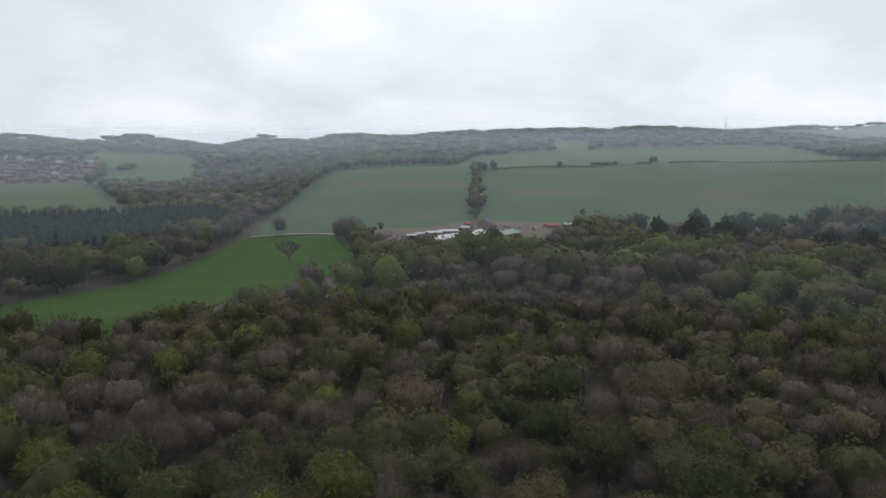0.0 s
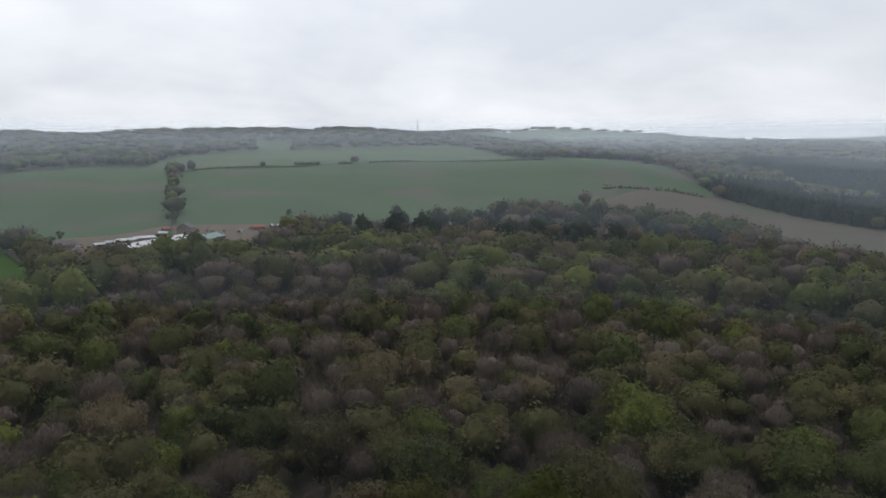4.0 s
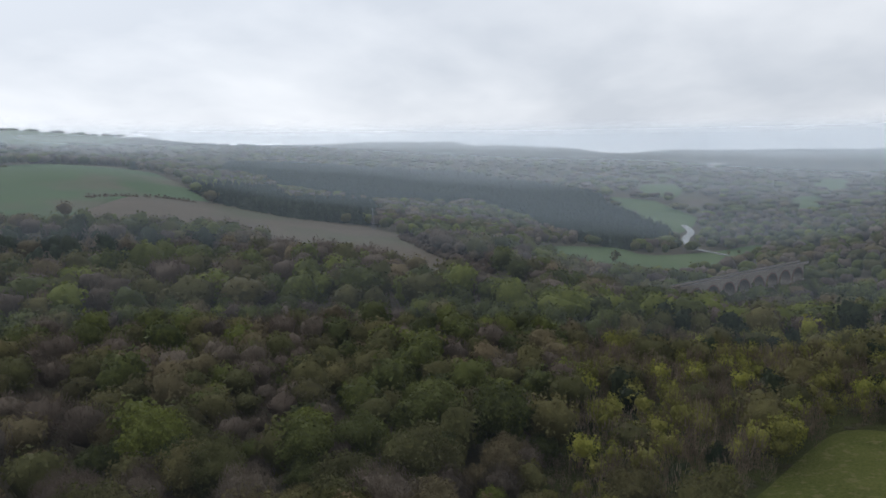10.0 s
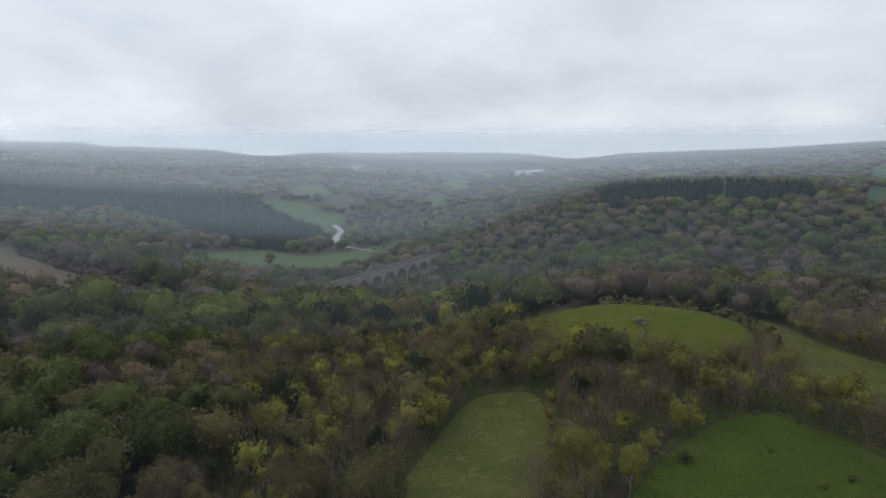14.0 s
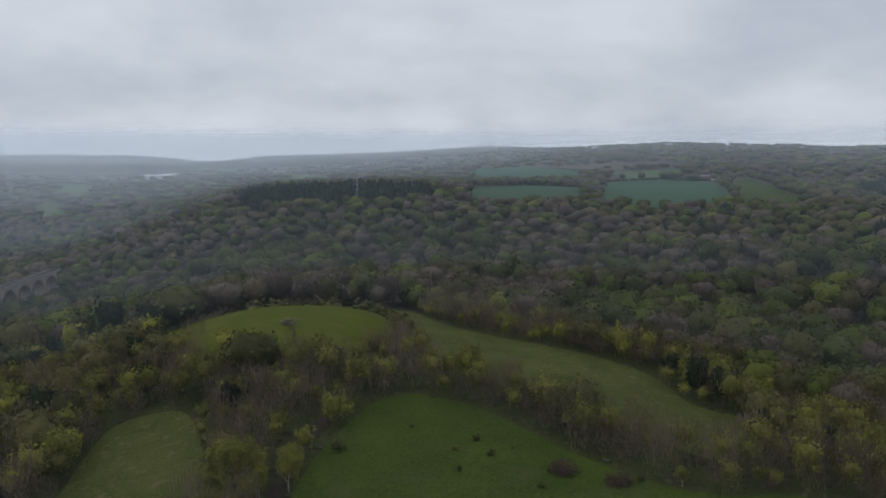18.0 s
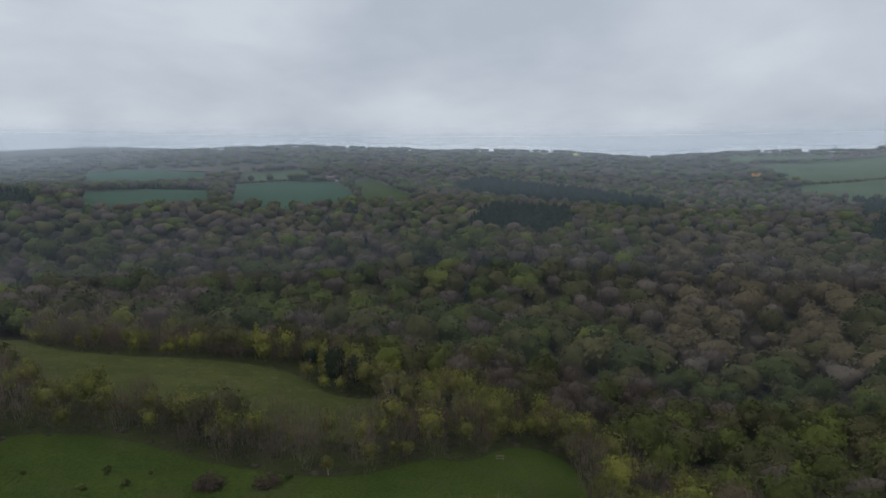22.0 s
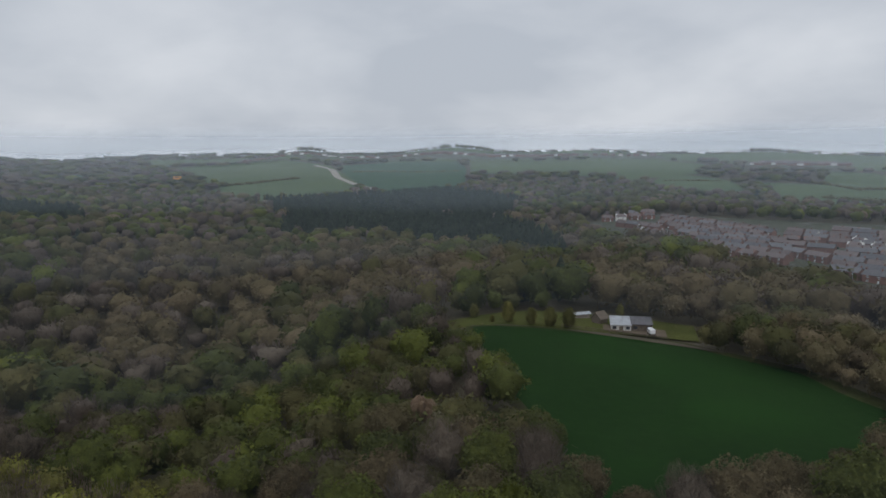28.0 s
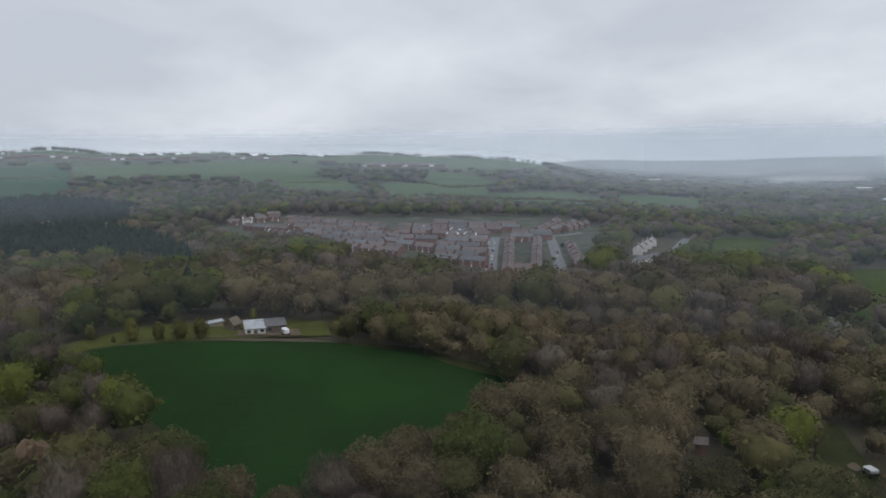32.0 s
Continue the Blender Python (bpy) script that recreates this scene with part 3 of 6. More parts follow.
for k in range(46):
    fb = field_dice.choice([56, 98, 150, 246]) + field_dice.uniform(-20, 20)
    fr = field_dice.uniform(1750, 4300)
    fw, fd = field_dice.uniform(1.0, 2.6), field_dice.uniform(90, 260)
    drape("far_field", [(fb - fw, fr), (fb - 0.2 * fw, fr + fd), (fb + fw, fr + 0.7 * fd), (fb + 0.8 * fw, fr - 0.3 * fd)],
          field_dice.choice([FARGREEN, FARGREEN, DEEPGREEN, STUBBLE]), "small distant field between hedges on a hazy hill", curved=False)

# ---- roads, paths and water ----
lane("farm_track", [(-15.4, 556), (-12, 558), (-9, 553), (-6.6, 520), (-4.5, 500), (-2, 490)], 4.5, TRACK, "pale farm track along the edge of the pasture")
lane("farm_track", [(3.1, 600), (3.0, 720), (2.7, 860)], 4.0, TRACK, "rutted track up between two crop fields")
lane("field_lane", [(183.3, 2010), (184.6, 1842), (185.2, 1577), (186.5, 1414), (188.5, 1290)], 16.0, TRACK, "pale farm lane climbing the hillside", clear=14.0)
lane("dark_path", [(103.3, 96), (105.2, 127), (106.7, 142), (108.9, 158), (110.8, 170)], 3.2, MUDPATH, "dark trodden path round the meadow", clear=1.6)
lane("gravel_path", [(107.3, 220), (107.55, 226), (107.45, 231), (107.15, 238)], 0.6, MUDPATH, "thin tarred path up the grassy mound", lift=0.5)
drape("picnic_circle", [(106.55, 242), (106.75, 245.5), (107.05, 247), (107.35, 246), (107.55, 243.5), (107.35, 240), (107.05, 238.5), (106.7, 239.5)], MUDPATH, "gravelled circle for picnic tables on the mound", category="path", lift=0.5, clear=False)
lane("railway_path", [(76.3, 402), (77.2, 408), (79.1, 424), (80.5, 438)], 4.0, TRACK, "short stretch of pale cycle path in the woods", clear=16.0)
lane("gravel_lane", [(249.4, 480), (249.8, 463), (251.9, 408), (254.1, 361), (256.6, 318), (260, 285)], 2.6, TRACK, "pale gravel lane with a hedge", clear=5.0)
lane("estate_street", [(226.8, 430), (226.95, 448), (227.2, 560), (227.5, 690)], 11.0, ASPHALT, "straight grey estate street with parked cars")
lane("estate_street", [(233.3, 440), (233.1, 474), (232.5, 590), (232.0, 720)], 9.0, ASPHALT, "grey estate street with parked cars")
lane("estate_street", [(212, 668), (216, 640), (220, 612), (224, 600), (227.2, 595)], 8.0, ASPHALT, "grey estate street between terraces")
lane("estate_street", [(209, 770), (215, 735), (220, 715), (227.5, 690), (232.0, 720), (234.5, 770)], 8.0, ASPHALT, "grey estate street behind the terraces")
lane("main_road", [(238.6, 440), (239.0, 467), (239.8, 507), (240.5, 556), (241.7, 645), (242.6, 760)], 10.0, ASPHALT, "main road lined with shops and parked cars", clear=13.0)
drape("car_park", [(238.6, 490), (238.9, 560), (239.8, 560), (239.1, 492)], ASPHALT, "tarred car park before the shops", category="road", lift=0.35, curved=False)
drape("wheat_headland", [(203.5, 255.5), (208, 256.5), (212.4, 251), (216, 244), (212.4, 247), (208, 252)], STUBBLE, "dry pale strip along the edge of the wheat", category="ground", lift=0.5, clear=False)
drape("yard", [(206.6, 262), (206.6, 274), (211.4, 272), (211.6, 259)], SOIL, "bare earth yard before the bungalow", category="ground", lift=0.5, curved=False)
WATER = material("shallow_river", (0.1, 0.105, 0.105), (0.24, 0.245, 0.245), 0.15, rough=0.12, fine=(1.2, 0.5), gloss=0.6, bump=0.3)
lane("river", [(82.2, 1190), (82.75, 1120), (82.35, 1050), (82.9, 965), (83.9, 936), (85.5, 905)], 11.0, WATER, "shallow pale river bending through the meadow", category="water", clear=14.0)
VIA_A, VIA_B, VIA_Z = Vector(polar(82.3, 498)), Vector(polar(90.35, 642)), -24.0
via_way = (VIA_B - VIA_A).normalized()
via_side = Vector((via_way.y, -via_way.x))
VIADUCT_GAP = len(OPEN)
OPEN.append([tuple(VIA_A + via_side * 3 + via_way * -6), tuple(VIA_B + via_side * 3 + via_way * 4), tuple(VIA_B - via_side * 4 + via_way * 4), tuple(VIA_A - via_side * 4 + via_way * -6)])
OPEN.append([polar(*p) for p in ((238.2, 470), (238.2, 700), (240.4, 712), (241.2, 640), (240.4, 520))])  # the shops

# ---- trees: shapes ----
rng = np.random.default_rng(7)


def ball(detail):
    bm = bmesh.new()
    bmesh.ops.create_icosphere(bm, subdivisions=detail, radius=1.0)
    v = np.array([q.co[:] for q in bm.verts])
    t = np.array([[q.index for q in f.verts] for f in bm.faces])
    bm.free()
    return v, t


BALL1 = ball(1)
DOME = (BALL1[0], BALL1[1][[sum(BALL1[0][i][2] for i in t) > -0.9 for t in BALL1[1]]])


def join(pieces):
    v, t, n = [], [], 0
    for a, b in pieces:
        v.append(a), t.append(b + n)
        n += len(a)
    return np.concatenate(v), np.concatenate(t)


def lobes(count, flatness, spread):
    """Centres and radii of the clumps of a crown of radius 1 and height about 1.3, its foot at z 0."""
    out = [(0, 0, 0.5 * flatness, 0.66)]
    lean = rng.uniform(-0.12, 0.12, 2)
    for k in range(count):
        a = 2.4 * k + rng.uniform(-0.5, 0.5)
        d = spread * math.sqrt((k + 0.6) / count) * rng.uniform(0.6, 0.78)
        out.append((d * math.sin(a) + lean[0], d * math.cos(a) + lean[1], flatness * (0.1 + 0.88 * math.sqrt(max(0.0, 1 - d * d)) + rng.uniform(-0.24, 0.08)), rng.uniform(0.2, 0.36)))
    return out


def sprays(clumps, count, size, reach, thin, up):
    """Small triangles that stand on the clumps: leaves, or twigs where thin."""
    w = np.array([c[3] ** 2 for c in clumps])
    c = np.array(clumps)[rng.choice(len(clumps), count, p=w / w.sum())]
    d = rng.normal(size=(count, 3)) + (0, 0, 0.55)
    d /= np.linalg.norm(d, axis=1)[:, None]
    p = c[:, :3] + d * c[:, 3:4] * rng.uniform(0.86, 1.08, (count, 1))
    if thin:
        out = d + (0, 0, up) + rng.normal(size=(count, 3)) * 0.3
        out /= np.linalg.norm(out, axis=1)[:, None]
        side = np.cross(out, rng.normal(size=(count, 3)))
        side /= np.linalg.norm(side, axis=1)[:, None]
        foot = p - out * reach * 0.75
        tip = p + out * reach * rng.uniform(0.15, 0.75, (count, 1))
        v = np.stack([foot - side * size, foot + side * size, tip], 1)
    else:
        e = rng.normal(size=(count, 3)) + d * 0.2
        f = np.cross(d + rng.normal(size=(count, 3)) * 1.0, e)
        e = np.cross(f, d)
        e /= np.linalg.norm(e, axis=1)[:, None]
        f /= np.linalg.norm(f, axis=1)[:, None]
        s = size * rng.uniform(0.6, 1.3, (count, 1))
        v = np.stack([p - e * s - f * s * 0.6, p + e * s - f * s * 0.6, p + f * s * 1.1 + d * s * 0.3], 1)
    return v.reshape(-1, 3), np.arange(3 * count).reshape(-1, 3)


def lump(shape, centre, radius, rough, squash=1.0):
    v, t = shape
    v = v * (1 + rng.normal(size=(len(v), 1)) * rough)
    return v * radius * (1, 1, squash) + centre, t


def shell(clumps, middle, rings_up, round_it, share, rough):
    """The outline of the clumps as one domed skin round the middle of the crown, closed below."""
    c = np.array(clumps)
    up = np.radians(np.linspace(90, -52, rings_up + 1))[1:]
    turn = np.arange(round_it) * 2 * np.pi / round_it
    e, a = np.meshgrid(up, turn, indexing="ij")
    a = a + (np.arange(rings_up) % 2)[:, None] * np.pi / round_it
    d = np.concatenate([[(0, 0, 1.0)], np.stack([np.cos(e) * np.sin(a), np.cos(e) * np.cos(a), np.sin(e)], 2).reshape(-1, 3)])
    off = c[:, :3] - (0, 0, middle)
    along = d @ off.T
    under = c[:, 3] ** 2 - (off ** 2).sum(1) + along ** 2
    reach = np.where(under > 0, along + np.sqrt(np.maximum(under, 0)), 0.35).max(1)
    reach = np.maximum(reach, 0.4) * share * (1 + rng.normal(size=len(d)) * rough)
    v = d * reach[:, None] + (0, 0, middle)
    k, i = np.meshgrid(np.arange(rings_up - 1) * round_it + 1, np.arange(round_it), indexing="ij")
    j = (i + 1) % round_it
    odd = (np.arange(rings_up - 1) % 2)[:, None] + 0 * i
    # each ring is turned by half a step against the one above
    t1 = np.where(odd[..., None] == 0, np.stack([k + i, k + i + round_it, k + j], 2), np.stack([k + i, k + j + round_it, k + j], 2))
    t2 = np.where(odd[..., None] == 0, np.stack([k + j, k + i + round_it, k + j + round_it], 2), np.stack([k + i, k + i + round_it, k + j + round_it], 2))
    cap = np.stack([np.zeros(round_it, int), 1 + np.arange(round_it), 1 + (np.arange(round_it) + 1) % round_it], 1)
    return v, np.concatenate([cap, t1.reshape(-1, 3), t2.reshape(-1, 3)])[:, ::-1]


def on_skin(skin, count):
    """Places spread over a skin, with the way out at each."""
    v, t = skin
    p = v[t]
    n = np.cross(p[:, 2] - p[:, 0], p[:, 1] - p[:, 0])
    area = np.linalg.norm(n, axis=1) + 1e-9
    k = rng.choice(len(t), count, p=area / area.sum())
    w = rng.dirichlet((1, 1, 1), count)
    out = n[k] / area[k, None]
    place = (p[k] * w[:, :, None]).sum(1)
    return place, np.where(((place - v.mean(0)) * out).sum(1)[:, None] < 0, -out, out)


def leaves(skin, count, size, loose):
    """Sprays of leaves that lie on a skin, a little lifted and turned."""
    p, n = on_skin(skin, count)
    p = p - n * (0.22 * rng.uniform(0, 1, (count, 1)) ** 1.5 - 0.02)
    d = 0.7 * n + (0, 0, 0.55) + rng.normal(size=(count, 3)) * loose
    d /= np.linalg.norm(d, axis=1)[:, None]
    e = np.cross(d, rng.normal(size=(count, 3)))
    e /= np.linalg.norm(e, axis=1)[:, None]
    f = np.cross(d, e)
    s = size * rng.uniform(0.55, 1.4, (count, 1))
    v = np.stack([p - e * s - f * s * 0.55, p + e * s * 0.9 - f * s * 0.7, p + f * s * 1.1 + d * s * 0.2], 1)
    return v.reshape(-1, 3), np.arange(3 * count).reshape(-1, 3)


def twigs(skin, slim, count, size, long, up, deep=0.2, loose=0.25):
    """Thin twigs that fan out from the fork of the tree and end on a skin."""
    p, n = on_skin(skin, count)
    out = p - (0, 0, -0.25 * slim) + (0, 0, up) + rng.normal(size=(count, 3)) * loose
    out /= np.linalg.norm(out, axis=1)[:, None]
    side = np.cross(out, rng.normal(size=(count, 3)))
    side /= np.linalg.norm(side, axis=1)[:, None]
    tip = p + out * (0.06 - deep * rng.uniform(0, 1, (count, 1)) ** 1.6)
    foot = tip - out * long * rng.uniform(0.6, 1.3, (count, 1))
    v = np.stack([foot - side * size, foot + side * size, tip + side * size * 0.3], 1)
    return v.reshape(-1, 3), np.arange(3 * count).reshape(-1, 3)


def crown(kind, level):
    """A crown of radius 1; level 0 is the nearest, 3 the farthest."""
    if kind == "conifer":
        pieces, tiers, arms = [], (7, 5, 4, 3)[level], (11, 8, 6, 5)[level]
        for k in range(tiers):
            f = k / tiers
            r, z = 1.0 * (1 - f) ** 0.8 * rng.uniform(0.85, 1.1), 0.25 + 2.6 * f
            a = np.arange(2 * arms) * np.pi / arms + rng.uniform(0, 3)
            rr = r * np.where(np.arange(2 * arms) % 2, 0.55, 1.0) * rng.uniform(0.8, 1.15, 2 * arms)
            ring = np.stack([rr * np.sin(a), rr * np.cos(a), z - 0.25 * rr * rng.uniform(0.6, 1.4, 2 * arms)], 1)
            v = np.concatenate([ring, [(0, 0, z + 2.9 / tiers)]])
            pieces.append((v, np.array([(i, (i + 1) % (2 * arms), 2 * arms) for i in range(2 * arms)])[:, ::-1]))
        if level < 2:
            v, t = sprays([(0, 0, 0.5, 0.8), (0, 0, 1.2, 0.6), (0, 0, 1.9, 0.4)], (260, 60)[level], 0.05, 0.3, True, -0.1)
            pieces.append((v, t))
        return join(pieces)
    slim = {"pine": 1.3, "slim": 1.6, "birch": 1.6, "bare": 1.05, "leafy": 1.05, "olive": 1.0, "russet": 1.0}[kind]
    count = {"pine": 9, "slim": 7, "birch": 8, "bare": 15, "leafy": 22, "olive": 20, "russet": 18}[kind]
    clumps = [(x, y, z * slim, r) for x, y, z, r in lobes(count if level < 3 else 6, 1.0, 1.0)]
    heart = {"pine": 0.84, "slim": 0.0, "birch": 0.62, "bare": 0.66, "leafy": 0.8, "olive": 0.78, "russet": 0.76}[kind]
    if level == 3:
        skin = shell(clumps, 0.45 * slim, 4, 8, max(heart, 0.82), 0.08)
        full = shell(clumps, 0.45 * slim, 6, 12, 1.0, 0.02)
        return join([skin, twigs(full, slim, 26, 0.04, 0.4, 0.3) if kind in ("bare", "slim") else leaves(full, 26, 0.13, 0.35)])
    full = shell(clumps, 0.45 * slim, 13, 28, 1.0, 0.02)
    pieces = []
    if heart:
        pieces.append(shell(clumps, 0.45 * slim, (12, 6, 5)[level], (24, 12, 10)[level], heart + 0.02 * level, 0.07))
    if kind == "slim":
        pieces.append(twigs(full, slim, (1500, 200, 40)[level], (0.005, 0.014, 0.05)[level], 0.36, 1.3, 0.6, 0.4))
    elif kind == "bare":
        pieces.append(twigs(full, slim, (2500, 400, 190)[level], (0.006, 0.017, 0.026)[level], 0.24, 0.1, 0.3, 0.6))
        pieces.append(twigs(full, slim, (60, 14, 6)[level], (0.013, 0.02, 0.03)[level], 0.8, 0.2))
    elif kind == "birch":
        pieces.append(leaves(full, (1700, 210, 50)[level], (0.034, 0.072, 0.14)[level], 0.6))
        pieces.append(twigs(full, slim, (300, 40, 10)[level], (0.009, 0.02, 0.05)[level], 0.5, 1.2))
    elif kind in ("olive", "russet"):
        pieces.append(leaves(full, (2100, 270, 130)[level], (0.033, 0.068, 0.08)[level], 0.45))
        pieces.append(twigs(full, slim, (600, 80, 40)[level], (0.006, 0.016, 0.026)[level], 0.26, 0.3))
    else:
        pieces.append(leaves(full, (2700, 340, 170)[level], (0.036, 0.074, 0.088)[level], 0.4))
    return join(pieces)


def limb(a, b, ra, rb, sides=6):
    a, b = np.array(a, float), np.array(b, float)
    d = (b - a) / np.linalg.norm(b - a)
    u = np.cross(d, (0.3, 0.9, 0.1))
    u /= np.linalg.norm(u)
    w = np.cross(d, u)
    k = np.arange(sides) * 2 * np.pi / sides
    ring = np.cos(k)[:, None] * u + np.sin(k)[:, None] * w
    v = np.concatenate([a + ring * ra, b + ring * rb])
    t = [(i, (i + 1) % sides, sides + (i + 1) % sides) for i in range(sides)] + [(i, sides + (i + 1) % sides, sides + i) for i in range(sides)]
    return v, np.array(t)


def trunk_shape(kind):
    """A trunk for a crown of radius 1, its foot at z -1.6 and its limbs reaching up into the crown."""
    w = 0.05 if kind in ("birch", "slim") else 0.09
    top = 2.2 if kind == "conifer" else 0.7
    pieces = [limb((0, 0, -1.75), (0.03, -0.02, -0.4), w * 1.25, w * 0.85), limb((0.03, -0.02, -0.4), (-0.03, 0.04, top), w * 0.85, w * 0.25)]
    if kind == "bare":
        for k in range(9):
            a, d = k * 2.4, 0.25 + 0.5 * (k % 3) / 2
            fork = (0.45 * d * math.sin(a), 0.45 * d * math.cos(a), 0.2 + 0.25 * (1 - d))
            pieces.append(limb((0, 0, -0.3 + 0.05 * k), fork, w * 0.5, w * 0.32, 5))
            for q in range(5):
                b = a + rng.uniform(-0.8, 0.8)
                e = d + rng.uniform(-0.15, 0.3)
                pieces.append(limb(fork, (e * math.sin(b), e * math.cos(b), 0.14 + 0.86 * math.sqrt(max(0.05, 1 - e * e))), w * 0.3, w * 0.1, 4))
    elif kind != "conifer":
        for k in range(5):
            a = k * 1.3 + rng.uniform(-0.3, 0.3)
            pieces.append(limb((0.0, 0.0, -0.35 + 0.12 * k), (0.6 * math.sin(a), 0.6 * math.cos(a), 0.45 + 0.1 * k), w * 0.5, w * 0.12, 5))
    return join(pieces)


KINDS = {"leafy": (LEAF, BARK), "olive": (OLIVE, BARK), "bare": (TWIG, BARK), "birch": (BIRCHLEAF, BIRCHBARK), "conifer": (NEEDLE, BARK), "slim": (BIRCHTWIG, BIRCHBARK), "pine": (PINE, BARK), "russet": (RUSSET, BARK)}
NAMES = {"russet": ("russet_tree", "brown tree in swelling bud with a rounded crown"),
         "pine": ("pine_tree", "dark rounded pine standing among birches"),
         "leafy": ("broadleaf_tree", "fresh green broadleaf tree in spring leaf among the woods"),
         "olive": ("budding_tree", "olive-brown tree just breaking into bud"),
         "bare": ("bare_tree", "grey-brown tree with bare twigs in the woods"),
         "birch": ("birch_tree", "slim olive-green birch with a pale trunk"),
         "slim": ("bare_birch", "slim bare birch with brown twigs and a pale trunk"),
         "conifer": ("conifer_tree", "dark green conifer standing among broadleaf trees")}
SHAPES = {kind: [[crown(kind, level) for _ in range(5)] for level in range(4)] for kind in KINDS}
TRUNKS = {kind: trunk_shape(kind) for kind in KINDS}

# ---- woods: where they stand ----
CONIFERS = [[(-33.5, 765), (-25.2, 723), (-17.6, 728), (-17.2, 560), (-21.4, 520), (-24.6, 450), (-33.5, 540)],
            [(44.2, 946), (50.0, 1171), (50.8, 992), (57.5, 1138), (58.0, 826), (53.0, 800), (46.5, 835), (43.8, 940)],
            [(46, 1500), (49.0, 1343), (50, 1180), (56.4, 1140), (66.3, 1309), (74.1, 922), (77.7, 860), (81.6, 1010), (81.0, 1120), (79.0, 1200), (75.5, 1520), (70.9, 1657), (64.0, 1980), (57.4, 1850), (46.4, 1786)],
            [(103.1, 948), (104.5, 1000), (112, 930), (118.7, 900), (118.7, 838), (116.4, 771), (103.8, 790)],
            [(150.0, 1186), (152.7, 1317), (155.4, 1246), (166.2, 1054), (166.6, 866), (162.2, 925), (157.1, 981), (150.7, 1034)],
            [(150.9, 702), (153.4, 884), (159.1, 848), (159.9, 707), (157.8, 668)],
            [(179.4, 1127), (188.0, 1140), (198.0, 1055), (193.4, 985), (188.8, 769), (180.1, 767), (181.0, 894)],
            [(189.4, 1000), (191.1, 945), (196.3, 922), (200.1, 825), (203.2, 650), (204.5, 512), (201.8, 500), (196.2, 665), (191.0, 730), (188.8, 740)],
            [(189, 1230), (194.6, 1220), (199.8, 1060), (198.2, 890), (194.5, 936), (189, 976)],
            [(198, 325), (199.5, 345), (204, 345), (203.5, 320)]]
SHADY = [(13, 470), (16, 560), (24, 540), (33, 590), (40, 560), (46, 530), (42, 450), (30, 430), (20, 420)]
BIRCHES = [[(70, 90), (74, 250), (80, 330), (92, 350), (97, 330), (113, 350), (122, 330), (136, 262), (150, 215), (163, 190), (172, 150), (172, 90), (120, 70)]]


def spread_out(r0, r1, step):
    """Jittered places in a ring."""
    n = int(2 * r1 / step) + 1
    g = (np.arange(n) - n / 2) * step
    x, y = [q.ravel() for q in np.meshgrid(g, g)]
    x, y = x + rng.uniform(-0.42, 0.42, x.size) * step, y + rng.uniform(-0.42, 0.42, y.size) * step
    r, a = np.hypot(x, y), (np.degrees(np.arctan2(x, y)) + 60) % 360 - 60
    keep = (r >= r0) & (r < r1) & (a > -37) & (a < 262)
    return x[keep], y[keep]


def patchy(x, y, size, seed):
    """Smooth wandering value for groves of one kind."""
    s = seed * 1.7
    return (np.sin(x / size + s) + np.sin(y / size * 1.1 + 2 * s) + np.sin((x + y) / size * 0.7 + s) + np.sin((x - 1.3 * y) / size * 1.6)) / 4


# left free of trees so the camera sees wheat, mound, farm, scar and path
SIGHT_GAPS = [[polar(*p) for p in line] for line in ([(205, 180), (205, 150), (209, 124), (213.5, 124), (220, 144), (224, 157), (229, 178), (226, 190)],
                                                [(192, 250), (196, 238), (214, 245), (215, 288), (208, 302), (193, 290)], [(252.8, 196), (253.3, 200), (255.2, 176), (257.4, 160), (257, 142), (253.8, 144), (252.6, 160), (252.2, 180)], [(191.0, 138), (191.0, 176), (193.1, 176), (193.0, 138)], [(-6.5, 428), (8.5, 428), (13, 560), (-6, 560)], [(-33.5, 272), (-27.5, 254), (-21.6, 264), (-17.4, 294), (-12.1, 312), (-9, 334), (-6.7, 372), (-6.7, 430), (-12, 400), (-20, 330), (-33, 300)], [(245.4, 138), (243.0, 138), (243.2, 176), (245.2, 176)], [(98, 230), (102.5, 209), (107.3, 201), (112.5, 205), (116.5, 232), (112, 245), (100, 245)], [(76.4, 372), (76.4, 404), (80.9, 440), (81.2, 405)])]


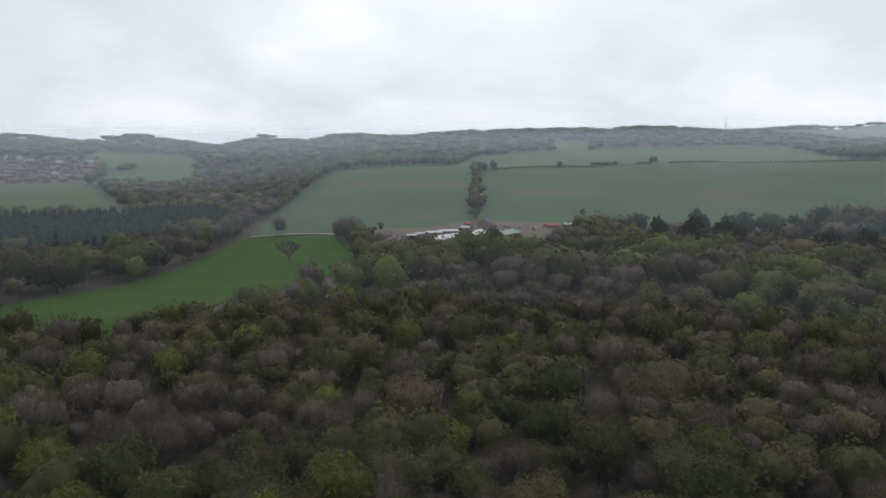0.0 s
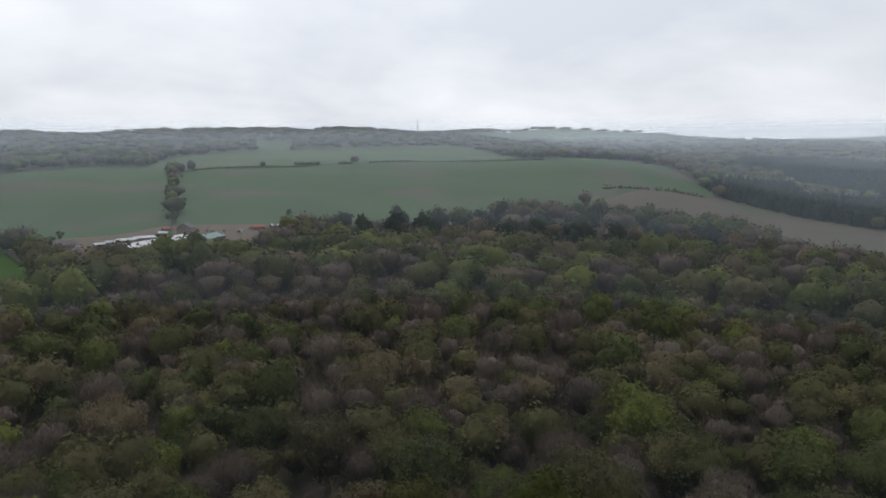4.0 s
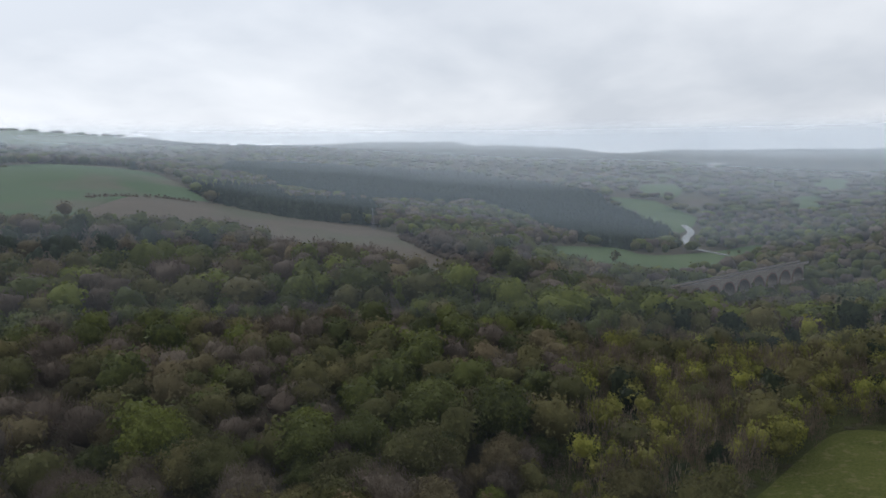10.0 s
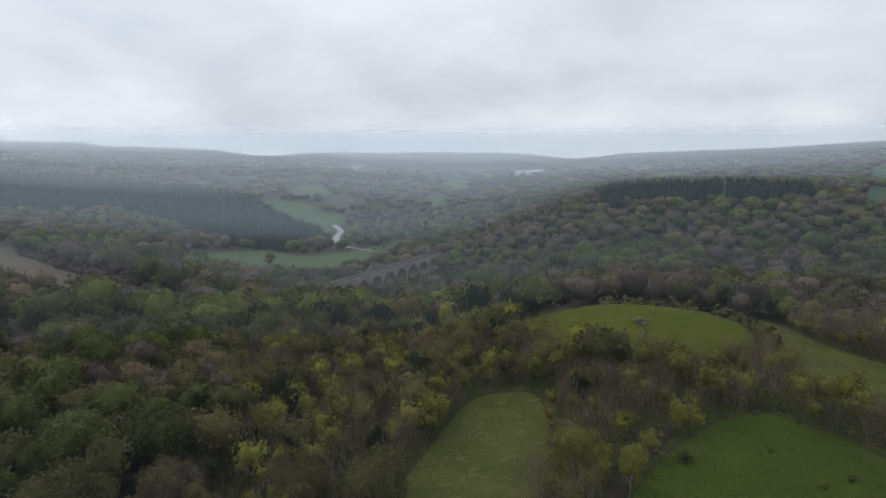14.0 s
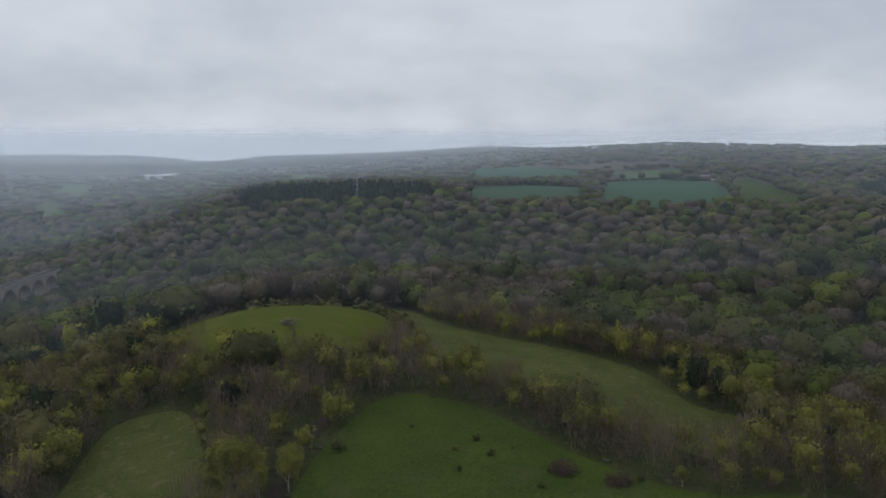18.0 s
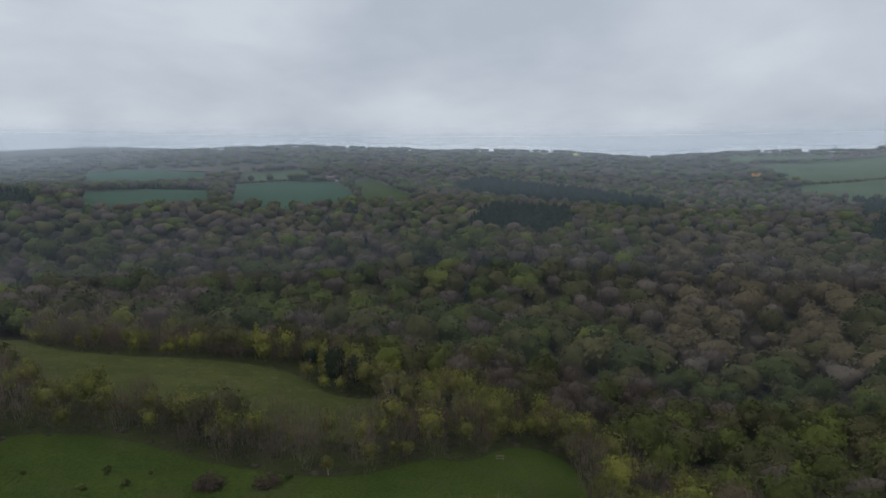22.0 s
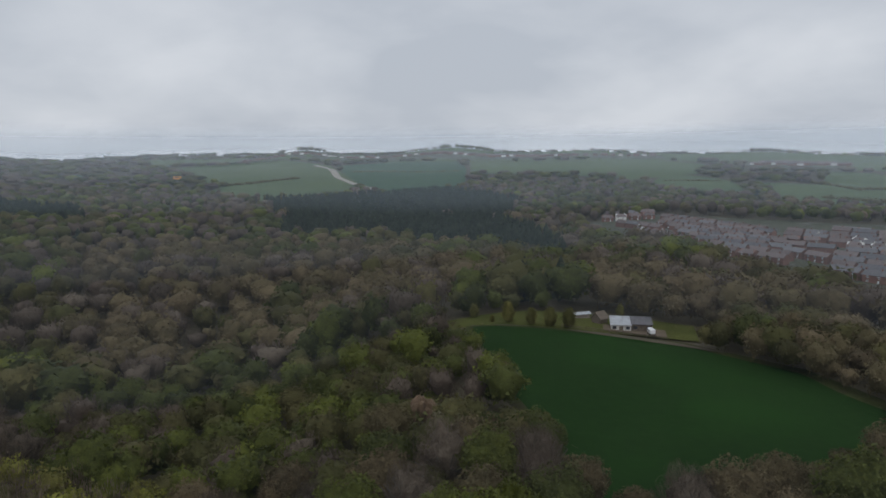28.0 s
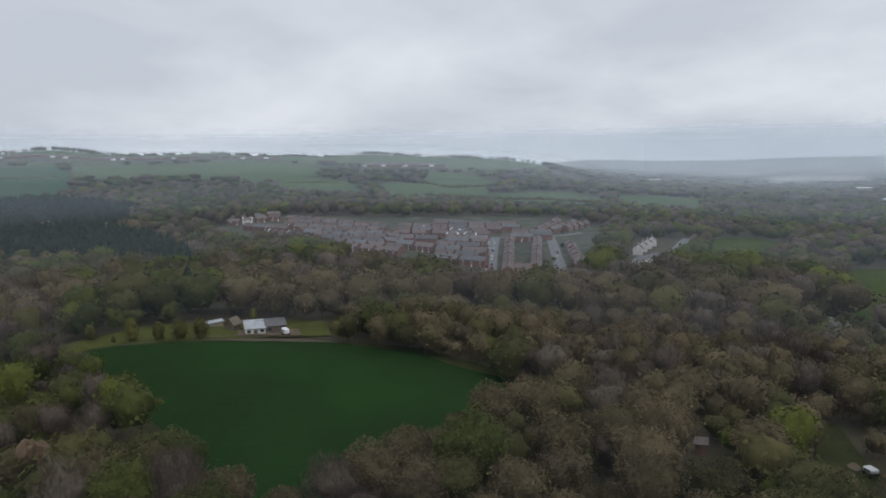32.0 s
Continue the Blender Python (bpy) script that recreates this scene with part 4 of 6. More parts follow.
def plant(x, y):
    """Drops the places in the open and gives the kind of tree of each of the others."""
    shut = np.zeros(len(x), bool)
    for line in OPEN:
        q = np.asarray(line)
        if q[:, 0].max() < x.min() or q[:, 0].min() > x.max():
            continue
        shut |= inside(line, x, y)
    for line in SIGHT_GAPS:
        shut |= inside(line, x, y)
    x, y = x[~shut], y[~shut]
    u = rng.uniform(size=len(x)) * 0.9 + 0.05 + 0.34 * patchy(x, y, 23, 1) + 0.34 * patchy(x, y, 61, 2)
    kind = np.where(u < 0.40, 2, np.where(u < 0.66, 1, 0))
    a = np.degrees(np.arctan2(x, y)) % 360
    r = np.hypot(x, y)
    brown = (a > 205) & (a < 262) & (r > 95) & (r < 450) | (a > 165) & (a < 200) & (r > 330) & (r < 700)
    kind = np.where((kind == 2) & (rng.uniform(size=len(x)) < 0.3), 7, kind)
    kind = np.where(brown, np.where(u < 0.16, 2, np.where(u < 0.74, 7, np.where(u < 1.02, 1, 0))), kind)
    gorge = (a > 112) & (a < 205) & (r > 190) & (r < 620) & ~brown
    kind = np.where(gorge, np.where(u < 0.34, 2, np.where(u < 0.68, 1, 0)), kind)
    wood = np.zeros(len(x), bool)
    for line in BIRCHES:
        wood |= inside([polar(*p) for p in line], x, y)
    kind = np.where(wood, np.where(u < np.where(a > 138, 0.3, 0.42), 5, np.where(u < np.where(a > 138, 0.84, 0.72), 3, np.where(u < 0.86, 1, 6))), kind)
    kind = np.where((rng.uniform(size=len(x)) < 0.003) & ~wood & (r > 330), 4, kind)
    for line in CONIFERS:
        kind = np.where(inside([polar(*p) for p in line], x, y), 4, kind)
    kind = np.where(inside([polar(*p) for p in SHADY], x, y) & (u > 0.3), 6, kind)
    return x, y, kind


ORDER = ["leafy", "olive", "bare", "birch", "conifer", "slim", "pine", "russet"]
FOOT = {"leafy": 0.35, "olive": 0.35, "bare": 0.35, "birch": 0.75, "conifer": 0.2, "slim": 0.7, "pine": 0.35, "russet": 0.35}
TALL = {"leafy": 2.0, "olive": 1.95, "bare": 2.0, "birch": 3.05, "conifer": 4.8, "slim": 3.1, "pine": 2.5, "russet": 1.95}
SIZE = {"leafy": 1.0, "olive": 1.0, "bare": 1.0, "birch": 0.62, "conifer": 0.56, "slim": 0.68, "pine": 0.6, "russet": 1.0}


def woods(x, y, kind, level, radius, label):
    """Trees joined into one object for each kind."""
    for k, name in enumerate(ORDER):
        sel = np.where(kind == k)[0]
        if not len(sel):
            continue
        shape_of = rng.integers(0, 5, len(sel))
        vs, ts, tint, n = [], [], [], 0
        for s in range(5):
            p = sel[shape_of == s]
            v, t = SHAPES[name][level][s]
            size = radius(np.hypot(x[p], y[p])) * (SIZE[name] if level < 3 else max(SIZE[name], 0.95)) * rng.choice([0.66, 0.8, 0.92, 1.05, 1.2, 1.35], len(p)) * rng.uniform(0.9, 1.1, len(p))
            turn = rng.uniform(0, 6.28, len(p))
            c, q = np.cos(turn) * size, np.sin(turn) * size
            high = np.minimum(TALL[name] * size, 20.5 if level < 3 else np.where(np.hypot(x[p], y[p]) < 1300, 16.0, 15.0)) / (FOOT[name] + (3.0 if name == "conifer" else 1.35 if name not in ("birch", "slim") else 2.3))
            z = height(x[p], y[p]) + high * FOOT[name]
            w = np.stack([x[p, None] + c[:, None] * v[:, 0] - q[:, None] * v[:, 1], y[p, None] + q[:, None] * v[:, 0] + c[:, None] * v[:, 1],
                          z[:, None] + (high * rng.uniform(0.85, 1.2, len(p)))[:, None] * v[:, 2]], 2)
            vs.append(w.reshape(-1, 3))
            ts.append((t[None] + (np.arange(len(p)) * len(v))[:, None, None]).reshape(-1, 3) + n)
            tint.append(np.repeat(rng.uniform(size=len(p)), len(v)))
            n += len(p) * len(v)
        ob = new(name + "_woods", mesh_of(name + "_woods", np.concatenate(vs), np.concatenate(ts), KINDS[name][0], np.concatenate(tint), smooth=name != "conifer"))
        tagged(ob, label[0] + " " + {"leafy": "fresh green trees", "olive": "olive-brown budding trees", "bare": "grey-brown bare trees", "birch": "olive-green birches", "slim": "bare brown birches", "pine": "dark rounded pines", "russet": "brown budding trees", "conifer": "dark conifers"}[name] + " " + label[1], "woodland", kind="stuff")

# ---- the woods, from the farthest to the nearest ----
def far_places(r0, r1, ratio):
    xs, ys = [], []
    r = r0
    while r < r1:
        step = r * ratio
        a = np.arange(-38, 262, math.degrees(ratio))
        a = a + rng.uniform(-0.45, 0.45, len(a)) * math.degrees(ratio)
        d = r + rng.uniform(-0.5, 0.5, len(a)) * step
        xs.append(d * np.sin(np.radians(a))), ys.append(d * np.cos(np.radians(a)))
        r += step
    return np.concatenate(xs), np.concatenate(ys)


woods(*plant(*far_places(1300, 3600, 1 / 41)), 3, lambda r: np.minimum(r / 76, 28), ("distant", "on the far hillsides"))
woods(*plant(*spread_out(620, 1300, 18.2)), 3, lambda r: 11.2 + 0 * r, ("far", "filling the valley sides"))
woods(*plant(*spread_out(300, 620, 15.4)), 2, lambda r: 10.4 + 0 * r, ("middle-distance", "crowding the slopes"))
# the plantations stand closer
for ring_x, ring_y, level_c, size_c in ((*spread_out(500, 1300, 9.5), 3, 5.4), (*far_places(1300, 2000, 1 / 110), 3, 12.0)):
    planted = np.zeros(len(ring_x), bool)
    for line in CONIFERS:
        planted |= inside([polar(*p) for p in line], ring_x, ring_y)
    cx, cy, ck = plant(ring_x[planted], ring_y[planted])
    woods(cx[ck == 4], cy[ck == 4], ck[ck == 4], level_c, lambda r, s=size_c: s + 0 * r, ("close-planted", "in a dark plantation"))
near_x, near_y, near_kind = plant(*spread_out(66, 300, 8.1))
extra_x, extra_y, extra_kind = plant(*spread_out(66, 340, 4.2))  # the birches stand closer
thick = (extra_kind == 3) & (rng.uniform(size=len(extra_x)) < 0.9) | (extra_kind == 5) | (rng.uniform(size=len(extra_x)) < 0.34) & inside([polar(*p) for p in BIRCHES[0]], extra_x, extra_y)
old = ~inside([polar(*p) for p in BIRCHES[0]], near_x, near_y)
near_x, near_y, near_kind = (np.concatenate([u[old], v[thick]]) for u, v in ((near_x, extra_x), (near_y, extra_y), (near_kind, extra_kind)))
near_r = np.hypot(near_x, near_y)
single = np.zeros(len(near_x), bool)  # the nearest of each kind stand singly
for k in range(len(ORDER)):
    nearest = np.where((near_kind == k) & (near_r < 175))[0]
    single[nearest[np.argsort(near_r[nearest])][:118]] = True
woods(near_x[~single], near_y[~single], near_kind[~single], 1, lambda r: 5.5 + 0 * r, ("dense", "seen from above"))
PARENTS = {}
for k, name in enumerate(ORDER):
    for s in range(5):
        tree = tagged(new(NAMES[name][0]), NAMES[name][1], "tree", group=name + " trees")
        t_ob = new("trunk", mesh_of("trunk", *TRUNKS[name], KINDS[name][1]))
        c_ob = new("crown", mesh_of("crown", *SHAPES[name][0][s], KINDS[name][0], smooth=name != "conifer"))
        t_ob.parent = c_ob.parent = tree
        PARENTS[name, s] = tree
used = set()


def stand(name, s, x, y, size, high):
    """One tree of that kind and shape, of that crown radius and height."""
    tall = high / (FOOT[name] + (3.0 if name == "conifer" else 1.35 if name not in ("birch", "slim") else 2.3))
    m = pose(x, y, float(height(x, y)) + tall * FOOT[name], 0, 0, rng.uniform(0, 360))
    tree = PARENTS[name, s]
    if (name, s) in used:
        tree = copy_thing(tree, m)
    tree.matrix_basis = m @ Matrix.Diagonal((size, size, tall, 1))
    used.add((name, s))
    return tree


for x, y, k in zip(near_x[single], near_y[single], near_kind[single]):
    name = ORDER[k]
    size = (5.3 if name not in ("birch", "slim", "pine") else 4.5) * SIZE[name] * rng.choice([0.65, 0.8, 0.95, 1.1, 1.3, 1.45]) * rng.uniform(0.9, 1.1)
    stand(name, int(rng.integers(0, 5)), x, y, size, TALL[name] * size * rng.uniform(0.9, 1.15))
for b, r, name in ((208.3, 112, "leafy"), (211.2, 111, "russet"), (213.8, 112, "russet"), (216.0, 115, "bare")):  # trees at the foot of the wheat
    stand(name, 1, *polar(b, r), 5.2, 9.0)
for k in range(40):  # tall trees before the piers of the viaduct
    f = (k + rng.uniform(0.2, 0.8)) / 40
    p = VIA_A.lerp(VIA_B, f) + via_side * (6 + rng.uniform(0, 5) + 8 * (k % 2))
    stand(("olive", "leafy", "russet", "olive")[k % 4], int(rng.integers(0, 5)), p.x, p.y, rng.uniform(5.0, 7.5), rng.uniform(17, 22))
for key, tree in PARENTS.items():
    if key not in used:
        for o in (*tree.children, tree):
            bpy.data.objects.remove(o)


# ---- scrub under the birches and before the viaduct ----
def scrub(line, step, size, mat, label, share=1.0):
    """Low bushes and brambles joined into one object."""
    q = np.array(line)
    g = [np.arange(q[:, k].min(), q[:, k].max(), step) for k in (0, 1)]
    x, y = [v.ravel() for v in np.meshgrid(*g)]
    x, y = x + rng.uniform(-0.5, 0.5, x.size) * step, y + rng.uniform(-0.5, 0.5, y.size) * step
    keep = inside(line, x, y) & (rng.uniform(size=x.size) < share)
    for other in OPEN:
        if other is not line:
            keep &= ~inside(other, x, y)
    pieces, tints = [], []
    for u, v in zip(x[keep], y[keep]):
        r = size * rng.uniform(0.5, 1.5)
        z = float(height(u, v))
        a = lump(DOME, (u, v, z + 0.1 * r), r, 0.26, 0.6)
        b = sprays([(u, v, z + 0.2 * r, 0.8 * r)], 22, 0.035 * r, 1.0 * r, True, 0.8)
        pieces += [a, b]
        tints.append(np.full(len(a[0]) + len(b[0]), rng.uniform()))
    ob = new("scrub", mesh_of("scrub", *join(pieces), mat, np.concatenate(tints)))
    tagged(ob, label, "scrub", kind="stuff")


BRAMBLE = material("bramble_twigs", (0.03, 0.03, 0.014), (0.075, 0.066, 0.036), 0.3, fine=(2.0, 0.5), tint=0.35)
scrub([polar(*p) for p in BIRCHES[0]], 4.4, 0.95, BRAMBLE, "brown brambles and low scrub under the birches", 0.8)
scrub(OPEN[VIADUCT_GAP], 5.0, 5.6, OLIVE, "olive scrub on the banks below the viaduct", 0.9)

# ---- materials of built things ----
BRICK = material("red_brick", (0.128, 0.074, 0.06), (0.22, 0.128, 0.104), 0.5, fine=(6.0, 0.4), tint=0.25)
RENDER = material("white_render", (0.42, 0.41, 0.38), (0.62, 0.6, 0.56), 0.4, fine=(3.0, 0.3))
SLATE = material("slate_roof", (0.085, 0.083, 0.09), (0.17, 0.164, 0.17), 0.6, fine=(4.0, 0.5), tint=0.3)
TILE = material("brown_tiles", (0.095, 0.077, 0.074), (0.172, 0.14, 0.135), 0.6, fine=(4.0, 0.5), tint=0.3)
GLASS = material("window_glass", (0.03, 0.035, 0.04), (0.07, 0.075, 0.085), 0.6, rough=0.08, gloss=0.6)
WHITEPVC = material("white_frames", (0.6, 0.6, 0.58), (0.78, 0.78, 0.76), 2.0, rough=0.5)
SHEET = material("white_roof_sheet", (0.42, 0.42, 0.415), (0.58, 0.58, 0.57), 0.12, fine=(2.0, 0.3), rough=0.5)
TIN = material("corrugated_sheet", (0.28, 0.3, 0.32), (0.5, 0.52, 0.54), 0.5, fine=(5.0, 0.5), rough=0.5, metal=0.3, patches=((0.16, 0.12, 0.1), 0.6, 0.55, 0.7))
TIMBER = material("weathered_timber", (0.08, 0.065, 0.05), (0.2, 0.165, 0.13), 1.0, fine=(8.0, 0.5))
STEEL = material("galvanised_steel", (0.14, 0.145, 0.15), (0.24, 0.245, 0.25), 1.0, rough=0.5, metal=0.4)
RUBBER = material("tyre_rubber", (0.02, 0.02, 0.02), (0.04, 0.04, 0.04), 3.0)
REDPAINT = material("faded_red_paint", (0.28, 0.07, 0.05), (0.42, 0.13, 0.09), 1.0, fine=(6.0, 0.4))
ORANGE = material("orange_paint", (0.5, 0.22, 0.04), (0.65, 0.32, 0.07), 1.0)
CREAM = material("cream_paint", (0.5, 0.46, 0.36), (0.66, 0.61, 0.5), 1.0)
GREENSHEET = material("green_sheet", (0.1, 0.17, 0.15), (0.16, 0.25, 0.22), 0.3, rough=0.5)
PAINTS = [material("car_paint", c, tuple(min(1, 1.2 * v) for v in c), 0.5, rough=0.25, gloss=0.5) for c in ((0.5, 0.5, 0.5), (0.04, 0.045, 0.06), (0.3, 0.04, 0.035), (0.62, 0.62, 0.62))]
SAND = material("sandstone_scar", (0.1, 0.066, 0.042), (0.2, 0.138, 0.09), 0.35, fine=(2.5, 0.5), bump=0.6)
GOLD = material("golden_conifer", (0.06, 0.058, 0.016), (0.165, 0.15, 0.042), 0.9, fine=(3.0, 0.5), tint=0.3, contrast=3.0, other=((0.09, 0.088, 0.025), 0.5))


def ground_at(p):
    return float(height(p[0], p[1]))


def gable(bm, length, width, eaves, ridge, over=0.4, thick=0.22):
    """A pitched roof of real thickness with its ridge along x."""
    h, l = width / 2 + over, length / 2 + over
    low = eaves - over * (ridge - eaves) / (width / 2)
    rim = [(-h, low), (0, ridge), (h, low), (h, low + thick), (0, ridge + thick), (-h, low + thick)]
    a = [bm.verts.new((-l, y, z)) for y, z in rim]
    b = [bm.verts.new((l, y, z)) for y, z in rim]
    bm.faces.new([a[0], a[1], a[4], a[5]]), bm.faces.new([a[1], a[2], a[3], a[4]])
    bm.faces.new([b[0], b[5], b[4], b[1]]), bm.faces.new([b[1], b[4], b[3], b[2]])
    for k in range(6):
        bm.faces.new([a[k], b[k], b[(k + 1) % 6], a[(k + 1) % 6]])
    bmesh.ops.recalc_face_normals(bm, faces=bm.faces)


def gabled_walls(bm, length, width, eaves, ridge, foot=-1.5):
    rim = [(-width / 2, foot), (width / 2, foot), (width / 2, eaves), (0, ridge), (-width / 2, eaves)]
    a = [bm.verts.new((-length / 2, y, z)) for y, z in rim]
    b = [bm.verts.new((length / 2, y, z)) for y, z in rim]
    bm.faces.new(a), bm.faces.new(b[::-1])
    for k in range(5):
        bm.faces.new([a[k], b[k], b[(k + 1) % 5], a[(k + 1) % 5]])
    bmesh.ops.recalc_face_normals(bm, faces=bm.faces)


def house(name, length, width, eaves, ridge, wall_mat, roof_mat, label, chimneys=(0.0,), columns=0, group="houses", hip=False):
    """A house with its ridge along x, its foot at the origin. columns: windows in a row, on both floors and both long sides."""
    root = tagged(new(name), label, "house", group=group)
    bm = bmesh.new()
    gabled_walls(bm, length, width, eaves, ridge - 0.05)
    part("wall", bm, wall_mat, root)
    bm = bmesh.new()
    gable(bm, length, width, eaves, ridge)
    if hip:
        for v in bm.verts:
            if v.co.z > eaves + 1.0:
                v.co.x *= 0.55
    roof = part("roof", bm, roof_mat, root)
    for c in chimneys:
        bm = bmesh.new()
        box(bm, c * length - 0.45, c * length + 0.45, -0.35, 0.35, ridge - 0.8, ridge + 1.2)
        for k in (-0.2, 0.2):
            bmesh.ops.create_cone(bm, cap_ends=True, segments=8, radius1=0.13, radius2=0.11, depth=0.5, matrix=Matrix.Translation((c * length + k, 0, ridge + 1.4)))
        part("chimney", bm, wall_mat, roof)
    frame_me = pane_me = None
    for side in (-1, 1):
        for floor in (0, 1) if eaves > 4 else (0,):
            for k in range(columns):
                x = (k + 0.5) / columns * length - length / 2
                if floor == 0 and k % 2 and side < 0:
                    bm = bmesh.new()
                    box(bm, x - 0.5, x + 0.5, side * (width / 2 + 0.06) - 0.05, side * (width / 2 + 0.06) + 0.05, 0.0, 2.05)
                    part("door", bm, WHITEPVC, root)
                    continue
                if frame_me is None:
                    bm = bmesh.new()
                    for x0, x1, z0, z1 in ((-0.75, 0.75, -0.65, -0.55), (-0.75, 0.75, 0.55, 0.65), (-0.75, -0.65, -0.55, 0.55), (0.65, 0.75, -0.55, 0.55), (-0.05, 0.05, -0.55, 0.55)):
                        box(bm, x0, x1, -0.07, 0.07, z0, z1)
                    box(bm, -0.85, 0.85, -0.14, 0.14, -0.73, -0.65)
                    w = part("window", bm, WHITEPVC, root)
                    bm = bmesh.new()
                    box(bm, -0.65, 0.65, -0.02, 0.02, -0.55, 0.55)
                    q = part("pane", bm, GLASS, w)
                    frame_me, pane_me = w.data, q.data
                else:
                    w = new("window", frame_me)
                    w.parent = root
                    q = new("pane", pane_me)
                    q.parent = w
                w.location = (x, side * (width / 2 + 0.05), 1.45 + 2.65 * floor)
    return root


HOUSES = {
    "terrace": house("terraced_house", 21, 7.6, 5.2, 7.9, BRICK, SLATE, "red-brick terraced houses under a grey slate roof", (-0.48, 0.0, 0.48), 3, "estate houses"),
    "terrace_brown": house("terraced_house", 21, 7.6, 5.2, 7.9, BRICK, TILE, "red-brick terraced houses under a brown tiled roof", (-0.25, 0.25), 3, "estate houses"),
    "semi": house("semi_detached_house", 13, 8, 5.1, 7.8, BRICK, TILE, "red-brick semi-detached house with a brown hipped roof", (0.0,), 2, "estate houses", True),
    "white": house("semi_detached_house", 12, 8, 5.0, 7.8, RENDER, TILE, "white rendered semi-detached house with a brown roof", (0.3,), 2, "estate houses", True),
    "low": house("low_terrace", 34, 7, 3.2, 5.2, RENDER, SLATE, "long low white building under a slate roof", (), 6, "estate houses"),
    "far": house("village_house", 11, 8, 4.8, 7.4, BRICK, SLATE, "small far brick house with a slate roof", (0.3,), 0, "village houses"),
    "far_white": house("village_house", 12, 8, 4.8, 7.2, RENDER, TILE, "small far white house with a brown roof", (0.3,), 0, "village houses"),
    "far_brown": house("village_house", 18, 8, 4.8, 7.4, BRICK, TILE, "far brick terrace with a brown roof", (0.3,), 0, "village houses"),
}
HOUSES["back"] = house("terraced_house", 20, 7.6, 5.0, 7.8, BRICK, SLATE, "brick terraced houses with a weathered slate roof", (-0.3, 0.3), 0, "estate houses")
HOUSES["back_brown"] = house("terraced_house", 16, 7.6, 5.0, 7.8, BRICK, TILE, "brick terraced houses with a weathered brown roof", (0.0,), 0, "estate houses")
FIRST = set()


def put_house(kind, x, y, turn):
    m = pose(x, y, ground_at((x, y)) + 0.1 + 0.0009 * math.hypot(x, y), 0, 0, turn)
    if kind in FIRST:
        return copy_thing(HOUSES[kind], m)
    FIRST.add(kind)
    HOUSES[kind].matrix_basis = m
    return HOUSES[kind]


def row(kinds, start, end, gap, turn=None, dice=random.Random(3)):
    """Houses in a row from one place to another (bearing, distance)."""
    a, b = Vector(polar(*start)), Vector(polar(*end))
    way, s, k = (b - a).normalized(), 0.0, 0
    while True:
        kind = kinds[k % len(kinds)]
        size = {"terrace": 21, "terrace_brown": 21, "semi": 13, "white": 12, "low": 34, "back": 20, "back_brown": 16, "far": 11, "far_white": 12, "far_brown": 18}[kind]
        if s + size * 0.6 > (b - a).length:
            break
        p = a + way * (s + size / 2)
        put_house(kind, p.x, p.y, math.degrees(math.atan2(way.y, way.x)) + (180 if dice.random() < 0.5 else 0) + dice.uniform(-2, 2) if turn is None else turn)
        s += size + gap
        k += 1


# the estate below the woods
row(["white", "semi", "semi"], (209.1, 728), (213.1, 634), 4)
row(["semi", "white", "semi"], (206.3, 850), (210.9, 858), 3)
row(["terrace_brown", "terrace_brown", "terrace"], (211.3, 825), (219.2, 728), 2.5)
row(["semi", "terrace_brown"], (210.7, 789), (216.9, 696), 3)
row(["terrace"], (212.2, 700), (219.6, 643), 2.5)
row(["terrace", "terrace"], (213.6, 652), (219.5, 604), 2.5)
row(["terrace_brown", "semi"], (214.8, 594), (219.6, 560), 3)
row(["semi"], (219.5, 690), (221.6, 690), 3)
row(["white", "semi"], (221.6, 724), (224.5, 700), 5)
row(["terrace", "terrace_brown"], (219.6, 613), (222.6, 582), 2.5)
row(["terrace", "terrace"], (222.7, 530), (226.3, 509), 2.5)
row(["terrace", "terrace_brown"], (222.9, 580), (226.3, 563), 2.5)
row(["terrace", "semi"], (223.6, 631), (226.7, 624), 2.5)
row(["white", "white"], (223.6, 668), (226.6, 662), 5)
row(["low", "low", "terrace_brown", "terrace_brown"], (222.7, 812), (230.0, 776), 4)
row(["terrace_brown", "semi"], (228.6, 462), (228.75, 655), 3)
row(["terrace_brown", "terrace_brown"], (230.9, 470), (231.0, 655), 3)
row(["terrace_brown", "semi"], (234.6, 505), (233.5, 640), 4)
row(["semi", "semi"], (229.2, 478), (230.7, 474), 3)
row(["terrace", "terrace"], (228.9, 668), (231.5, 664), 2)
row(["terrace_brown", "semi"], (230.9, 735), (232.6, 858), 4)
row(["semi", "semi"], (233.2, 774), (234.9, 834), 4)
for start, end in (((210.9, 845), (219.0, 752)), ((211.0, 808), (218.0, 715)), ((211.6, 758), (219.4, 672)), ((212.0, 728), (219.5, 660)), ((213.0, 677), (219.5, 625)), ((214.2, 624), (219.6, 584)),
                   ((219.8, 765), (222.5, 745)), ((219.6, 650), (222.5, 640)), ((219.6, 730), (222.3, 715)), ((222.8, 555), (226.3, 536)), ((222.9, 606), (226.5, 592)), ((223.6, 648), (226.6, 643)),
                   ((222.5, 690), (227, 680)), ((222.5, 720), (227.5, 705)), ((222.5, 750), (228, 730)), ((222.7, 785), (229.5, 755)), 
                   ((229, 690), (232, 686)), ((229, 715), (232.5, 712)), ((232.0, 745), (233.9, 840)), ((206.6, 880), (210.4, 888)), ((207.6, 800), (210.8, 740))):
    row(["back_brown", "back", "back_brown"], start, end, 2.5)
# shops by the main road
for b, r in ((238.9, 612), (239.25, 636), (239.6, 660), (239.95, 684)):
    put_house("white", *polar(b, r), 90 - b)
